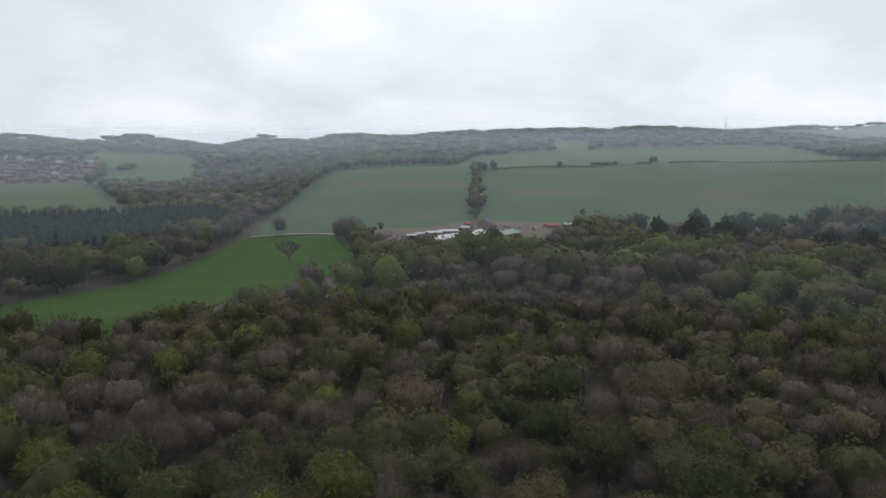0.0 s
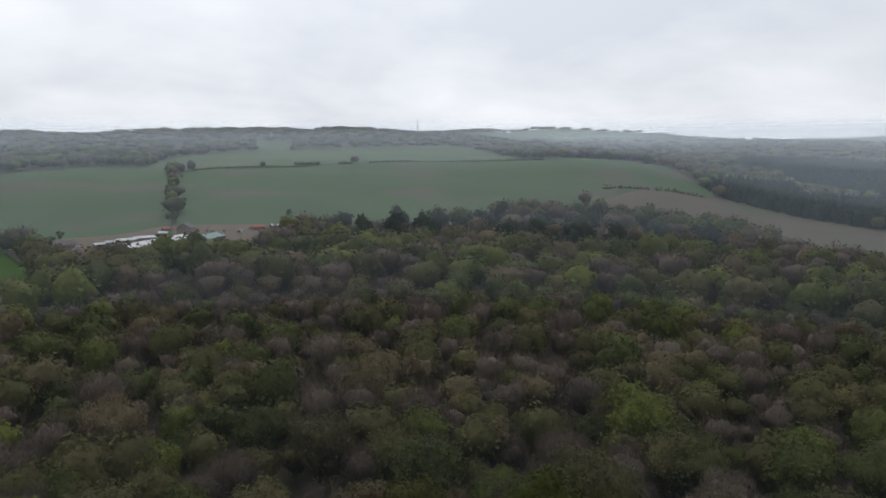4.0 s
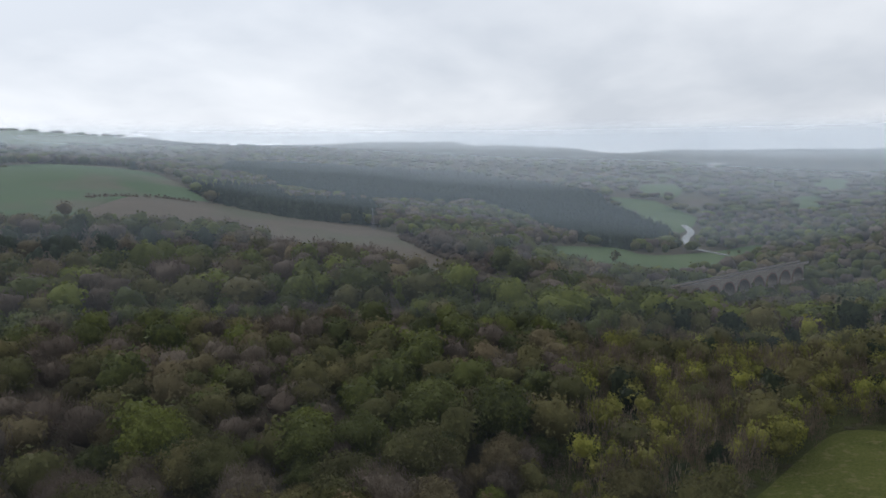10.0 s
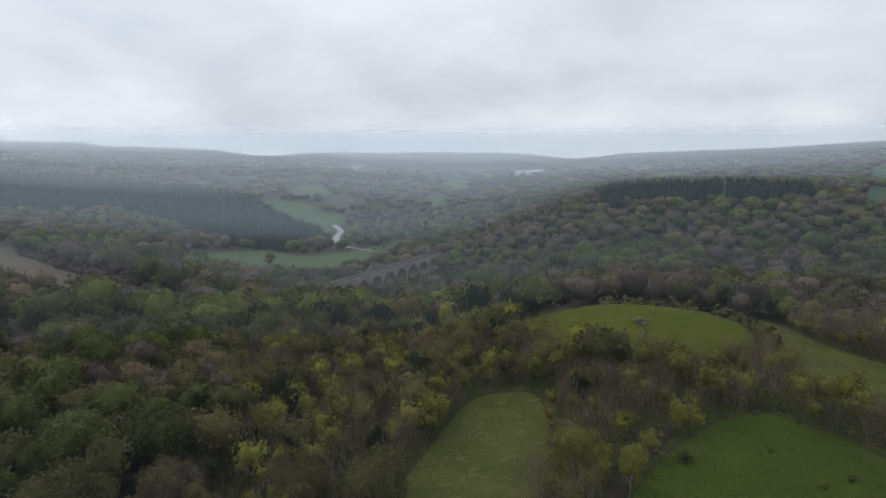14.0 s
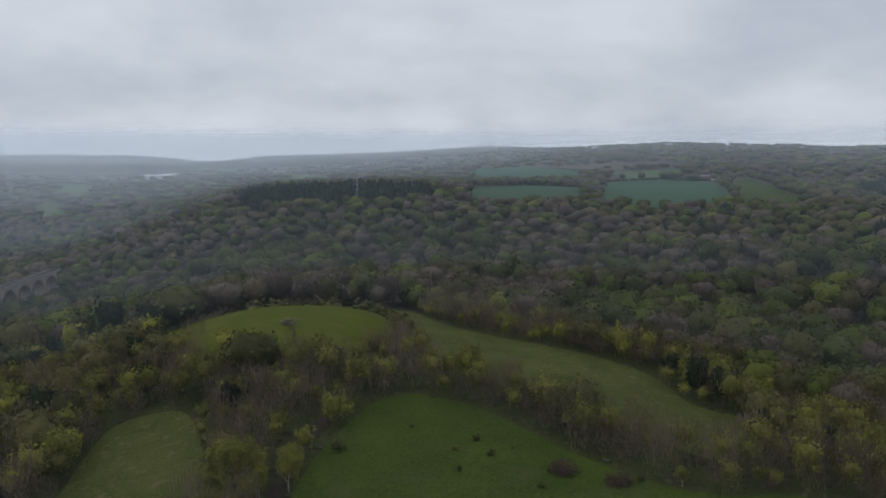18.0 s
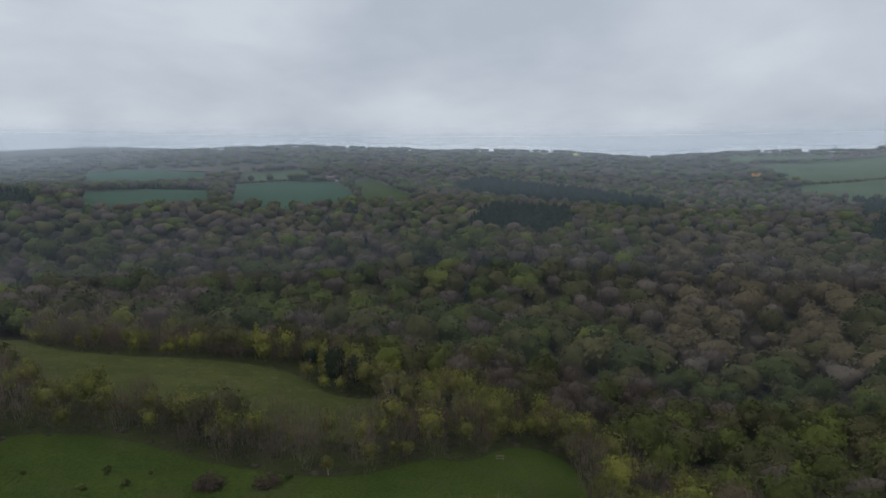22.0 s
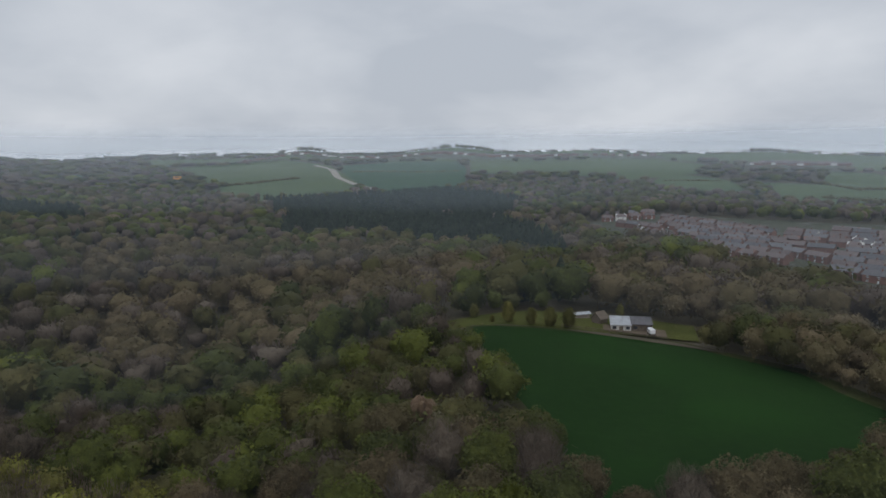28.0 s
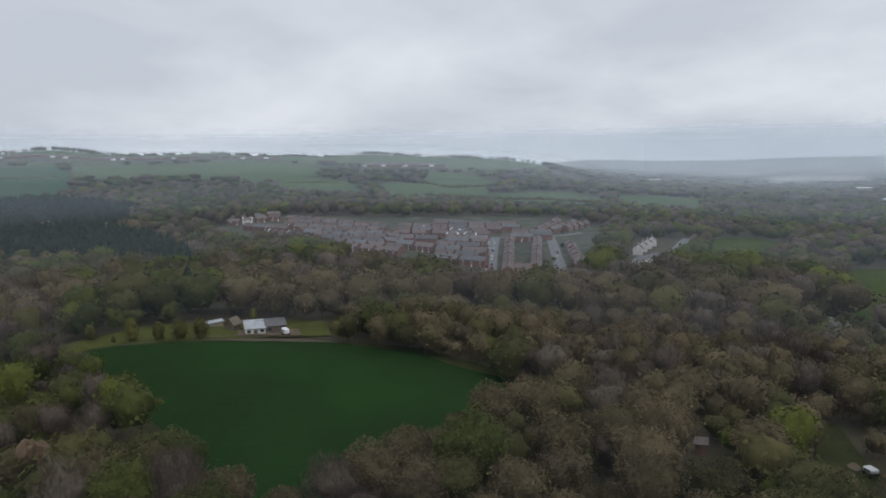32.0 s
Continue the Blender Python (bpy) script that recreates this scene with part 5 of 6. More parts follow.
put_house("low", *polar(239.6, 566), 62 - 239.6)
# the village under the far wood
village_dice = random.Random(11)
for r_row in (1150, 1205, 1262, 1318, 1375, 1435, 1495, 1560):
    b = -33.5
    while b < -25.6 - max(0, (1300 - r_row) / 80):
        x, y = polar(b, r_row + village_dice.uniform(-12, 12))
        put_house(village_dice.choice(["far", "far", "far", "far_brown", "far_brown", "far_brown", "far_white"]), x, y, village_dice.choice([0, 25, 90]) + village_dice.uniform(-8, 8) - b)
        b += village_dice.uniform(0.75, 1.25)
# houses along the skyline and on the ridge
for b0, b1, r0, r1, step in ((188, 197, 2230, 2120, 0.62), (197.4, 203, 2090, 2110, 0.5), (203.5, 210.5, 2110, 2130, 1.1), (217.2, 223.4, 1800, 1870, 0.5), (217.8, 222.8, 1850, 1900, 0.55), (178, 188, 2330, 2290, 0.75), (36.3, 37.4, 2790, 2800, 0.5), (122.2, 127.6, 1420, 1330, 0.7), (139.7, 141.0, 1340, 1330, 0.6)):
    b = b0
    while b <= b1:
        f = (b - b0) / (b1 - b0)
        x, y = polar(b, r0 + (r1 - r0) * f + village_dice.uniform(-14, 14))
        put_house(village_dice.choice(["far", "far_brown", "far_white", "far_brown"]), x, y, village_dice.uniform(-12, 12) - b)
        b += 0.62 * step * village_dice.uniform(0.8, 1.25)


# ---- cars ----
def car(paint):
    root = tagged(new("parked_car"), "small parked car on the estate street", "car", group="parked cars")
    bm = bmesh.new()
    box(bm, -2.05, 2.05, -0.84, 0.84, 0.3, 0.95, 0.16)
    part("body", bm, paint, root)
    bm = bmesh.new()
    made = box(bm, -1.35, 0.95, -0.74, 0.74, 0.9, 1.45)
    for v in made:
        if v.co.z > 1.2:
            v.co.x, v.co.y = v.co.x * 0.72 - 0.05, v.co.y * 0.85
    part("cabin_glass", bm, GLASS, root)
    bm = bmesh.new()
    box(bm, -0.98, 0.62, -0.62, 0.62, 1.43, 1.5, 0.02)
    part("roof", bm, paint, root)
    wheel = None
    for x in (-1.3, 1.3):
        for y in (-0.8, 0.8):
            if wheel is None:
                bm = bmesh.new()
                bmesh.ops.create_cone(bm, cap_ends=True, segments=12, radius1=0.31, radius2=0.31, depth=0.2, matrix=Matrix.Rotation(math.pi / 2, 4, "X"))
                w = part("wheel", bm, RUBBER, root)
                wheel = w.data
            else:
                w = new("wheel", wheel)
                w.parent = root
            w.location = (x, y, 0.31)
    return root


CARS = [car(p) for p in PAINTS]
car_spots = []
for k in range(13):
    f = k / 12
    car_spots += [(226.75 + 0.35 * f, 460 + 190 * f, 0), (227.2 + 0.35 * f, 468 + 190 * f, 0)]
    if k < 8:
        car_spots += [(232.85 - 0.4 * f, 490 + 170 * f, 0), (238.7 + 0.25 * (k % 3), 500 + 17 * k, 70), (239.75 + 1.2 * f, 500 + 130 * f, 0)]
car_dice = random.Random(4)
for k, (b, r, turn) in enumerate(car_spots):
    if k > 3 and car_dice.random() < 0.2:
        continue
    x, y = polar(b + car_dice.uniform(-0.08, 0.08), r + car_dice.uniform(-3, 3))
    m = pose(x, y, ground_at((x, y)) + 0.42 + 0.001 * r, 0, 0, 90 - b + turn + car_dice.uniform(-3, 3))
    if k < 4:
        CARS[k].matrix_basis = m
    else:
        copy_thing(CARS[car_dice.randrange(4)], m)

# ---- viaduct ----
viaduct = tagged(new("viaduct"), "old sandstone railway viaduct with tall round arches", "viaduct")
via_len = (VIA_B - VIA_A).length
viaduct.matrix_world = Matrix.Translation((*VIA_A, VIA_Z)) @ Matrix.Rotation(math.atan2(via_way.y, via_way.x), 4, "Z")
bays, pier, drop, half_wide = 8, 2.8, 34.0, 3.6
pitch = via_len / bays
span = (pitch - pier) / 2
outline = [(0, -1.0), (0, -drop)]
for k in range(bays):
    c = (k + 0.5) * pitch
    outline += [(c - span, -drop), (c - span, -3.0 - span)]
    outline += [(c - span * math.cos(math.pi * s / 14), -3.0 - span + span * math.sin(math.pi * s / 14)) for s in range(1, 14)]
    outline += [(c + span, -3.0 - span), (c + span, -drop)]
outline += [(via_len, -drop), (via_len, -1.0)]
bm = bmesh.new()
face = bm.faces.new([bm.verts.new((x, -half_wide, z)) for x, z in outline])
moved = bmesh.ops.extrude_face_region(bm, geom=[face])["geom"]
bmesh.ops.translate(bm, vec=(0, 2 * half_wide, 0), verts=[v for v in moved if isinstance(v, bmesh.types.BMVert)])
bmesh.ops.triangulate(bm, faces=bm.faces[:])
bmesh.ops.recalc_face_normals(bm, faces=bm.faces)
part("arcade", bm, STONE, viaduct)
bm = bmesh.new()
box(bm, -8, via_len + 8, -half_wide - 0.35, half_wide + 0.35, -1.0, -0.35)
part("cornice", bm, STONE, viaduct)
bm = bmesh.new()
box(bm, -8, via_len + 8, -half_wide + 0.5, half_wide - 0.5, -0.35, -0.25)
part("deck", bm, MUDPATH, viaduct)
for s in (-1, 1):
    bm = bmesh.new()
    box(bm, -8, via_len + 8, s * (half_wide - 0.1) - 0.22, s * (half_wide - 0.1) + 0.22, -0.35, 0.95, 0.05)
    part("parapet", bm, STONE, viaduct)
    bm = bmesh.new()
    box(bm, -8, via_len + 8, s * (half_wide - 0.1) - 0.3, s * (half_wide - 0.1) + 0.3, 0.95, 1.1)
    part("coping", bm, SLATE, viaduct)
for k in range(bays):
    c = (k + 0.5) * pitch
    bm = bmesh.new()
    for y in (-half_wide - 0.12, half_wide + 0.12):
        ring = []
        for s in range(15):
            a = math.pi * s / 14
            ring.append([bm.verts.new((c - q * math.cos(a), y + d, -3.0 - span + q * math.sin(a))) for q, d in ((span - 0.02, -0.13), (span + 0.85, -0.13), (span + 0.85, 0.13), (span - 0.02, 0.13))])
        for s in range(14):
            for q in range(4):
                bm.faces.new([ring[s][q], ring[s][(q + 1) % 4], ring[s + 1][(q + 1) % 4], ring[s + 1][q]])
    bmesh.ops.recalc_face_normals(bm, faces=bm.faces)
    part("arch_ring", bm, BRICK, viaduct, "red-brown brick arch ring")
for k in range(bays + 1):
    bm = bmesh.new()
    box(bm, k * pitch - pier * 0.62, k * pitch + pier * 0.62, -half_wide - 0.3, half_wide + 0.3, -drop, -3.4 - span, 0.1)
    part("pier", bm, STONE, viaduct)

# ---- column on the hill ----
monument = tagged(new("stone_column"), "tall pale stone column rising above a wood", "monument")
monument.location = (*polar(64.85, 2100), ground_at(polar(64.85, 2100)) + 1)
for name, r0, r1, z0, z1, sides in (("plinth", 4.2, 3.9, -2, 6, 4), ("base", 3.0, 2.5, 6, 7.4, 16), ("shaft", 1.9, 1.55, 7.4, 30, 16), ("capital", 1.6, 2.7, 30, 32, 16), ("abacus", 2.7, 2.7, 32, 32.8, 4)):
    bm = bmesh.new()
    bmesh.ops.create_cone(bm, cap_ends=True, segments=sides, radius1=r0, radius2=r1, depth=z1 - z0, matrix=Matrix.Translation((0, 0, (z0 + z1) / 2)) @ Matrix.Rotation(math.pi / 4, 4, "Z"))
    part(name, bm, STONE, monument)
bm = bmesh.new()
bmesh.ops.create_cone(bm, cap_ends=True, segments=10, radius1=0.9, radius2=0.4, depth=4.4, matrix=Matrix.Translation((0, 0, 35)))
part("statue", bm, STONE, monument)


# ---- pylons, poles and masts ----
def struts(pairs, width):
    return join([limb(a, b, width, width, 4) for a, b in pairs])


def pylon(high, place_at, label, arms=3, foot=None):
    root = tagged(new("pylon"), label, "pylon", group="pylons")
    w = foot or high * 0.1
    levels = [0, 0.22, 0.42, 0.58, 0.7, 0.8, 0.9, 1.0]
    wide = [w, w * 0.72, w * 0.5, w * 0.34, w * 0.24, w * 0.2, w * 0.15, 0.05]
    pairs = []
    for k in range(7):
        c0 = [(sx * wide[k], sy * wide[k], levels[k] * high) for sx, sy in ((-1, -1), (1, -1), (1, 1), (-1, 1))]
        c1 = [(sx * wide[k + 1], sy * wide[k + 1], levels[k + 1] * high) for sx, sy in ((-1, -1), (1, -1), (1, 1), (-1, 1))]
        for q in range(4):
            pairs += [(c0[q], c1[q]), (c0[q], c1[(q + 1) % 4]), (c0[(q + 1) % 4], c1[q])]
    thin = max(0.08, high * 0.0034)
    tower = new("tower", mesh_of("tower", *struts(pairs, thin), STEEL))
    tower.parent = root
    for k in range(arms):
        z, reach = high * (0.7 + 0.1 * k), high * (0.2, 0.17, 0.13)[k]
        arm = new("cross_arm", mesh_of("cross_arm", *struts([((-reach, 0, z), (reach, 0, z)), ((-reach, 0, z), (0, 0, z + high * 0.05)), ((reach, 0, z), (0, 0, z + high * 0.05)),
                                                              ((-reach, 0, z), (-reach, 0, z - high * 0.05)), ((reach, 0, z), (reach, 0, z - high * 0.05))], thin), STEEL))
        arm.parent = root
    x, y = polar(*place_at)
    root.matrix_world = pose(x, y, ground_at((x, y)), 0, 0, 40 - place_at[0])
    return root


pylon(25, (57.55, 775), "grey steel lattice pylon at the edge of a stubble field")
pylon(30, (112.8, 800), "grey steel lattice pylon rising from a wood")
pylon(30, (-27.5, 2330), "grey lattice mast on a wooded skyline", arms=2)
for b in (183.0, 184.4, 188.8, 192.7, 194.0, 171.0, 172.1):
    pylon(34, (b - 16, 2900), "thin far pylon on the skyline")
pylon(60, (21.6, 2560), "tall thin radio mast on the hill", arms=0, foot=1.6)
for b, r in ((68.85, 470), (66.0, 640), (25.5, 520)):
    pole = tagged(new("power_pole"), "wooden power pole with a short cross bar", "pole", group="power poles")
    x, y = polar(b, r)
    pole.location = (x, y, ground_at((x, y)))
    for dx in (-0.9, 0.9):
        q = new("post", mesh_of("post", *limb((dx, 0, -1), (dx, 0, 11.5), 0.22, 0.16), TIMBER))
        q.parent = pole
    q = new("cross_bar", mesh_of("cross_bar", *limb((-2.0, 0, 10.8), (2.0, 0, 10.8), 0.14, 0.14, 4), TIMBER))
    q.parent = pole

# ---- works on the far plain ----
for b, r, long, deep, high in ((251.2, 3440, 360, 60, 12), (249.3, 3380, 110, 40, 8), (239.2, 2600, 110, 40, 9), (246.5, 3700, 150, 40, 8), (254.2, 2300, 40, 20, 6), (255.4, 1500, 40, 16, 5), (84.2, 2900, 70, 30, 8), (97.8, 2750, 90, 30, 9), (98.6, 2800, 50, 30, 8), (249.0, 1600, 26, 12, 5)):
    works = tagged(new("warehouse"), "long pale warehouse on the hazy plain", "warehouse", group="warehouses")
    x, y = polar(b, r)
    works.matrix_world = pose(x, y, ground_at((x, y)) + 2, 0, 0, -b)
    bm = bmesh.new()
    box(bm, -long / 2, long / 2, -deep / 2, deep / 2, -8, high)
    part("wall", bm, RENDER, works)
    bm = bmesh.new()
    gable(bm, long, deep, high, high + 3, 1.0, 0.5)
    part("roof", bm, SHEET, works)

# ---- the farm ----
def shed(name, place_at, turn, length, width, eaves, ridge, wall_mat, roof_mat, label, open_side=False, category="shed"):
    root = tagged(new(name), label, category)
    x, y = polar(*place_at)
    root.matrix_world = pose(x, y, ground_at((x, y)) + 0.7, 0, 0, turn)
    bm = bmesh.new()
    if open_side:
        box(bm, -length / 2, length / 2, width / 2 - 0.25, width / 2, -1, eaves)
        box(bm, -length / 2, -length / 2 + 0.25, -width / 2, width / 2 - 0.25, -1, eaves)
        box(bm, length / 2 - 0.25, length / 2, -width / 2, width / 2 - 0.25, -1, eaves)
    else:
        gabled_walls(bm, length, width, eaves, ridge - 0.05)
    part("wall", bm, wall_mat, root)
    bm = bmesh.new()
    gable(bm, length, width, eaves, ridge, 0.5, 0.2)
    part("roof", bm, roof_mat, root)
    if open_side:
        for k in range(int(length / 5) + 1):
            bm = bmesh.new()
            u = -length / 2 + k * length / int(length / 5)
            box(bm, u - 0.15, u + 0.15, -width / 2, -width / 2 + 0.3, -1, eaves)
            part("post", bm, TIMBER, root)
    return root


shed("barn", (1.1, 492), 52, 62, 17, 5.5, 7.6, TIMBER, SHEET, "large open barn under a pale white sheet roof", True, "barn")
shed("barn", (4.4, 505), 52, 40, 15, 5.0, 7.2, TIMBER, GREENSHEET, "barn with a weathered green sheet roof", False, "barn")
PINKSTONE = material("pink_sandstone", (0.17, 0.125, 0.1), (0.28, 0.215, 0.175), 0.4, fine=(3.0, 0.5), bump=0.3)
shed("stone_barn", (3.4, 556), 75, 14, 10, 5.6, 8.8, PINKSTONE, SLATE, "tall pink sandstone barn with a grey roof", False, "barn")
shed("farmhouse", (-4.9, 512), 12, 12, 8, 5.2, 8.0, PINKSTONE, TILE, "old pink stone farmhouse beside a clump of trees", False, "house")
shed("outbuilding", (-4.1, 500), 100, 9, 5, 2.8, 4.2, STONE, TILE, "low stone outbuilding joined to the farmyard", False)
for b, r, turn, long, deep, mat, roof in ((-2.6, 523, 20, 7, 4, TIMBER, TIN), (-1.9, 530, 5, 6, 3, STONE, TIN), (-0.8, 536, 15, 12, 5, STONE, TIN), (0.5, 541, 12, 14, 5, TIMBER, TIN), (1.8, 556, -10, 6, 4, TIMBER, TIN),
                                          (2.0, 575, 30, 5, 3, TIMBER, REDPAINT), (-1.3, 492, 40, 8, 4, TIMBER, TIN), (8.8, 562, 10, 9, 4, TIMBER, REDPAINT), (10.2, 566, -15, 7, 4, REDPAINT, TIN)):
    shed("farm_shed", (b, r), turn, long, deep, 2.4, 3.4, mat, roof, "small weathered farm shed in a cluttered yard")
litter_dice = random.Random(9)
for k in range(46):
    b = litter_dice.choice([litter_dice.uniform(-5, 2), litter_dice.uniform(5, 12.5)])
    r = litter_dice.uniform(478, 545) if b < 3 else litter_dice.uniform(550, 572)
    heap = tagged(new("scrap_heap"), litter_dice.choice(["rusty heap of farm scrap on bare earth", "stacked timber and old pallets in the farmyard", "pale rubble heap beside the yard"]), "scrap", group="farmyard clutter")
    x, y = polar(b, r)
    heap.matrix_world = pose(x, y, ground_at((x, y)) + 0.9, 0, 0, litter_dice.uniform(0, 180))
    for q in range(litter_dice.randint(2, 5)):
        bm = bmesh.new()
        w, d, h = litter_dice.uniform(0.6, 3.2), litter_dice.uniform(0.5, 1.6), litter_dice.uniform(0.4, 1.5)
        made = box(bm, -w / 2, w / 2, -d / 2, d / 2, -0.4, h, 0.08)
        for v in bm.verts:
            v.co += Vector([litter_dice.uniform(-0.15, 0.15) for _ in range(3)])
        piece = part("piece", bm, litter_dice.choice([TIMBER, TIN, SOIL, STONE, BRICK, TIMBER, TIN]), heap)
        piece.location = (litter_dice.uniform(-2.5, 2.5), litter_dice.uniform(-1.5, 1.5), 0)
        piece.rotation_euler = (0, 0, litter_dice.uniform(0, 3))


def vehicle(name, place_at, turn, label, body_mat, long=5.5, high=2.4, category="vehicle", cab=True, lift=0.9):
    root = tagged(new(name), label, category)
    x, y = polar(*place_at)
    root.matrix_world = pose(x, y, ground_at((x, y)) + lift, 0, 0, turn)
    bm = bmesh.new()
    box(bm, -long / 2, long / 2, -1.0, 1.0, 0.6, high if not cab else 1.5, 0.25)
    part("body", bm, body_mat, root)
    if cab:
        bm = bmesh.new()
        box(bm, -long * 0.1, long * 0.3, -0.85, 0.85, 1.45, high + 0.3, 0.12)
        part("cab", bm, GLASS, root)
        bm = bmesh.new()
        box(bm, -long * 0.12, long * 0.32, -0.9, 0.9, high + 0.3, high + 0.42, 0.04)
        part("cab_roof", bm, body_mat, root)
    else:
        for s in (-1, 1):
            bm = bmesh.new()
            box(bm, -long * 0.3, long * 0.3, s * 1.01 - 0.02, s * 1.01 + 0.02, high * 0.62, high * 0.85)
            part("window", bm, GLASS, root)
    for dx in (-0.3, 0.3):
        for s in (-1, 1):
            bm = bmesh.new()
            rad = 0.62 if cab else 0.35
            bmesh.ops.create_cone(bm, cap_ends=True, segments=14, radius1=rad, radius2=rad, depth=0.35, matrix=Matrix.Translation((dx * long, s * 0.95, rad)) @ Matrix.Rotation(math.pi / 2, 4, "X"))
            part("wheel", bm, RUBBER, root)
    return root


vehicle("tractor", (-8.8, 570), 20, "dark tractor parked on the pasture edge", PAINTS[1], 4.5)
vehicle("digger", (22.0, 628), 10, "rusty farm machine standing at the field edge", TIMBER, 6.0, 3.0)
vehicle("white_tank", (-1.4, 512), 0, "round white tank in the farmyard", PAINTS[3], 3.5, 2.6, cab=False)
vehicle("trailer", (-3.2, 490), 10, "blue-grey trailer in the farmyard", PAINTS[0], 7.0, 2.2, cab=False)
vehicle("orange_machine", (173.0, 1560), 0, "orange earth-moving machine far across the valley", ORANGE, 16.0, 7.0, cab=False, lift=9.0)
vehicle("caravan", (210.35, 261), 75, "small white caravan beside the bungalow", PAINTS[3], 4.2, 2.3, "caravan", cab=False)
vehicle("white_trailer", (255.7, 166), 60, "white box trailer on bare ground by a track", PAINTS[0], 2.6, 1.6, cab=False)

# ---- bungalow and its fence ----
bungalow = tagged(new("bungalow"), "low white bungalow with a patched corrugated roof", "house")
bx, by = polar(208.75, 271)
bungalow.matrix_world = pose(bx, by, ground_at((bx, by)) + 0.6, 0, 0, -208.75 + 4)
for name, x0, x1, y0, y1, zf, zb, roof_mat in (("wing", -7.4, -0.2, -5.5, 5, 2.5, 3.4, TIN), ("wing", 0.2, 7.4, -4.5, 4.5, 2.7, 3.5, SLATE)):
    bm = bmesh.new()
    made = box(bm, x0, x1, -y1, -y0, -1, 1)
    for v in made:
        if v.co.z > 0:
            v.co.z = zf if v.co.y > 0 else zb
    for v in bm.verts:
        v.co.y = -v.co.y
    bmesh.ops.reverse_faces(bm, faces=bm.faces[:])
    # dark timber colour on the right wing stands in for shade under its veranda
    wing = part(name, bm, RENDER if x0 < -1 else TIMBER, bungalow)
    bm = bmesh.new()
    for k in range(9):
        u0, u1 = x0 - 0.4 + k * (x1 - x0 + 0.8) / 9, x0 - 0.4 + (k + 1) * (x1 - x0 + 0.8) / 9 - 0.04
        q = [bm.verts.new(c) for c in ((u0, y0 - 0.7, zf), (u1, y0 - 0.7, zf), (u1, y1 + 0.5, zb + 0.08), (u0, y1 + 0.5, zb + 0.08))]
        t = [bm.verts.new((v.co.x, v.co.y, v.co.z + 0.14)) for v in q]
        for a, b in ((0, 1), (1, 2), (2, 3), (3, 0)):
            bm.faces.new([q[a], q[b], t[b], t[a]])
        bm.faces.new(t), bm.faces.new(q[::-1])
    part("roof", bm, roof_mat, wing)
    for k in range(3):
        u = x0 + (k + 0.5) * (x1 - x0) / 3
        bm = bmesh.new()
        box(bm, u - 0.7, u + 0.7, y0 - 0.05, y0 + 0.02, 0.9 if k != 1 else 0.0, 2.0)
        part("window" if k != 1 else "door", bm, GLASS if k != 1 else TIMBER, wing)
shed("garden_hut", (206.3, 278), 30, 5, 4, 2.0, 4.2, TIMBER, TIMBER, "small dark timber hut with a steep roof")
shed("log_store", (204.6, 285), 5, 9, 3, 1.4, 1.9, STONE, TIN, "low stone ruin with sheets laid over it")
shed("brick_hut", (244.05, 164), -60, 2.4, 2.2, 2.3, 3.2, BRICK, TILE, "small red-brick hut in a woodland clearing")


def fence(points, label, spacing=2.6, rails=2):
    root = tagged(new("fence"), label, "fence")
    post_me = None
    line = [Vector(polar(*p)) for p in points]
    for a, b in zip(line, line[1:]):
        n = max(1, int((b - a).length / spacing))
        for k in range(n):
            p, q = a.lerp(b, k / n), a.lerp(b, (k + 1) / n)
            zp, zq = ground_at(p) + 0.3 + 0.0009 * p.length, ground_at(q) + 0.3 + 0.0009 * q.length
            if post_me is None:
                post_me = mesh_of("post", *limb((0, 0, -0.5), (0, 0, 1.3), 0.1, 0.09, 5), TIMBER)
            post = new("post", post_me)
            post.parent, post.location = root, (p.x, p.y, zp)
            for s in range(rails):
                rail = new("rail", mesh_of("rail", *limb((p.x, p.y, zp + 0.5 + 0.5 * s), (q.x, q.y, zq + 0.5 + 0.5 * s), 0.06, 0.06, 4), TIMBER))
                rail.parent = root
    return root


fence([(203.3, 259.5), (206.5, 259.5), (209.4, 257), (211.8, 255)], "dark timber post-and-rail fence before the bungalow")
fence([(248.9, 452), (251.0, 412), (253.6, 363), (256, 325)], "weathered fence along a gravel lane", 6.0, 1)


# ---- single trees, bushes and hedges ----
def shrub(name, place_at, radius, high, mat, label, category="bush", leaves=260, thin=False, trunk=0.0, group=""):
    """A bush or small tree with its own crown of many small leaves."""
    root = tagged(new(name), label, category, group=group)
    x, y = polar(*place_at)
    root.matrix_world = pose(x, y, ground_at((x, y)) + 0.2, 0, 0, rng.uniform(0, 360))
    clumps = [(cx * radius, cy * radius, trunk + cz * (high - trunk) * 0.8, cr * radius) for cx, cy, cz, cr in lobes(7, 1.0, 1.0)]
    pieces = [lump(BALL1, c[:3], c[3] * 0.66, 0.1, (high - trunk) / radius * 0.55) for c in clumps]
    pieces.append(sprays(clumps, leaves, min(0.1 * radius, 0.17) if not thin else 0.02 * radius, 0.4 * radius, thin, 0.2))
    q = new("crown", mesh_of("crown", *join(pieces), mat))
    q.parent = root
    q = new("trunk", mesh_of("trunk", *join([limb((0, 0, -0.5), (0, 0, trunk + 0.4 * (high - trunk)), 0.07 * radius, 0.04 * radius)]), BARK))
    q.parent = root
    return root


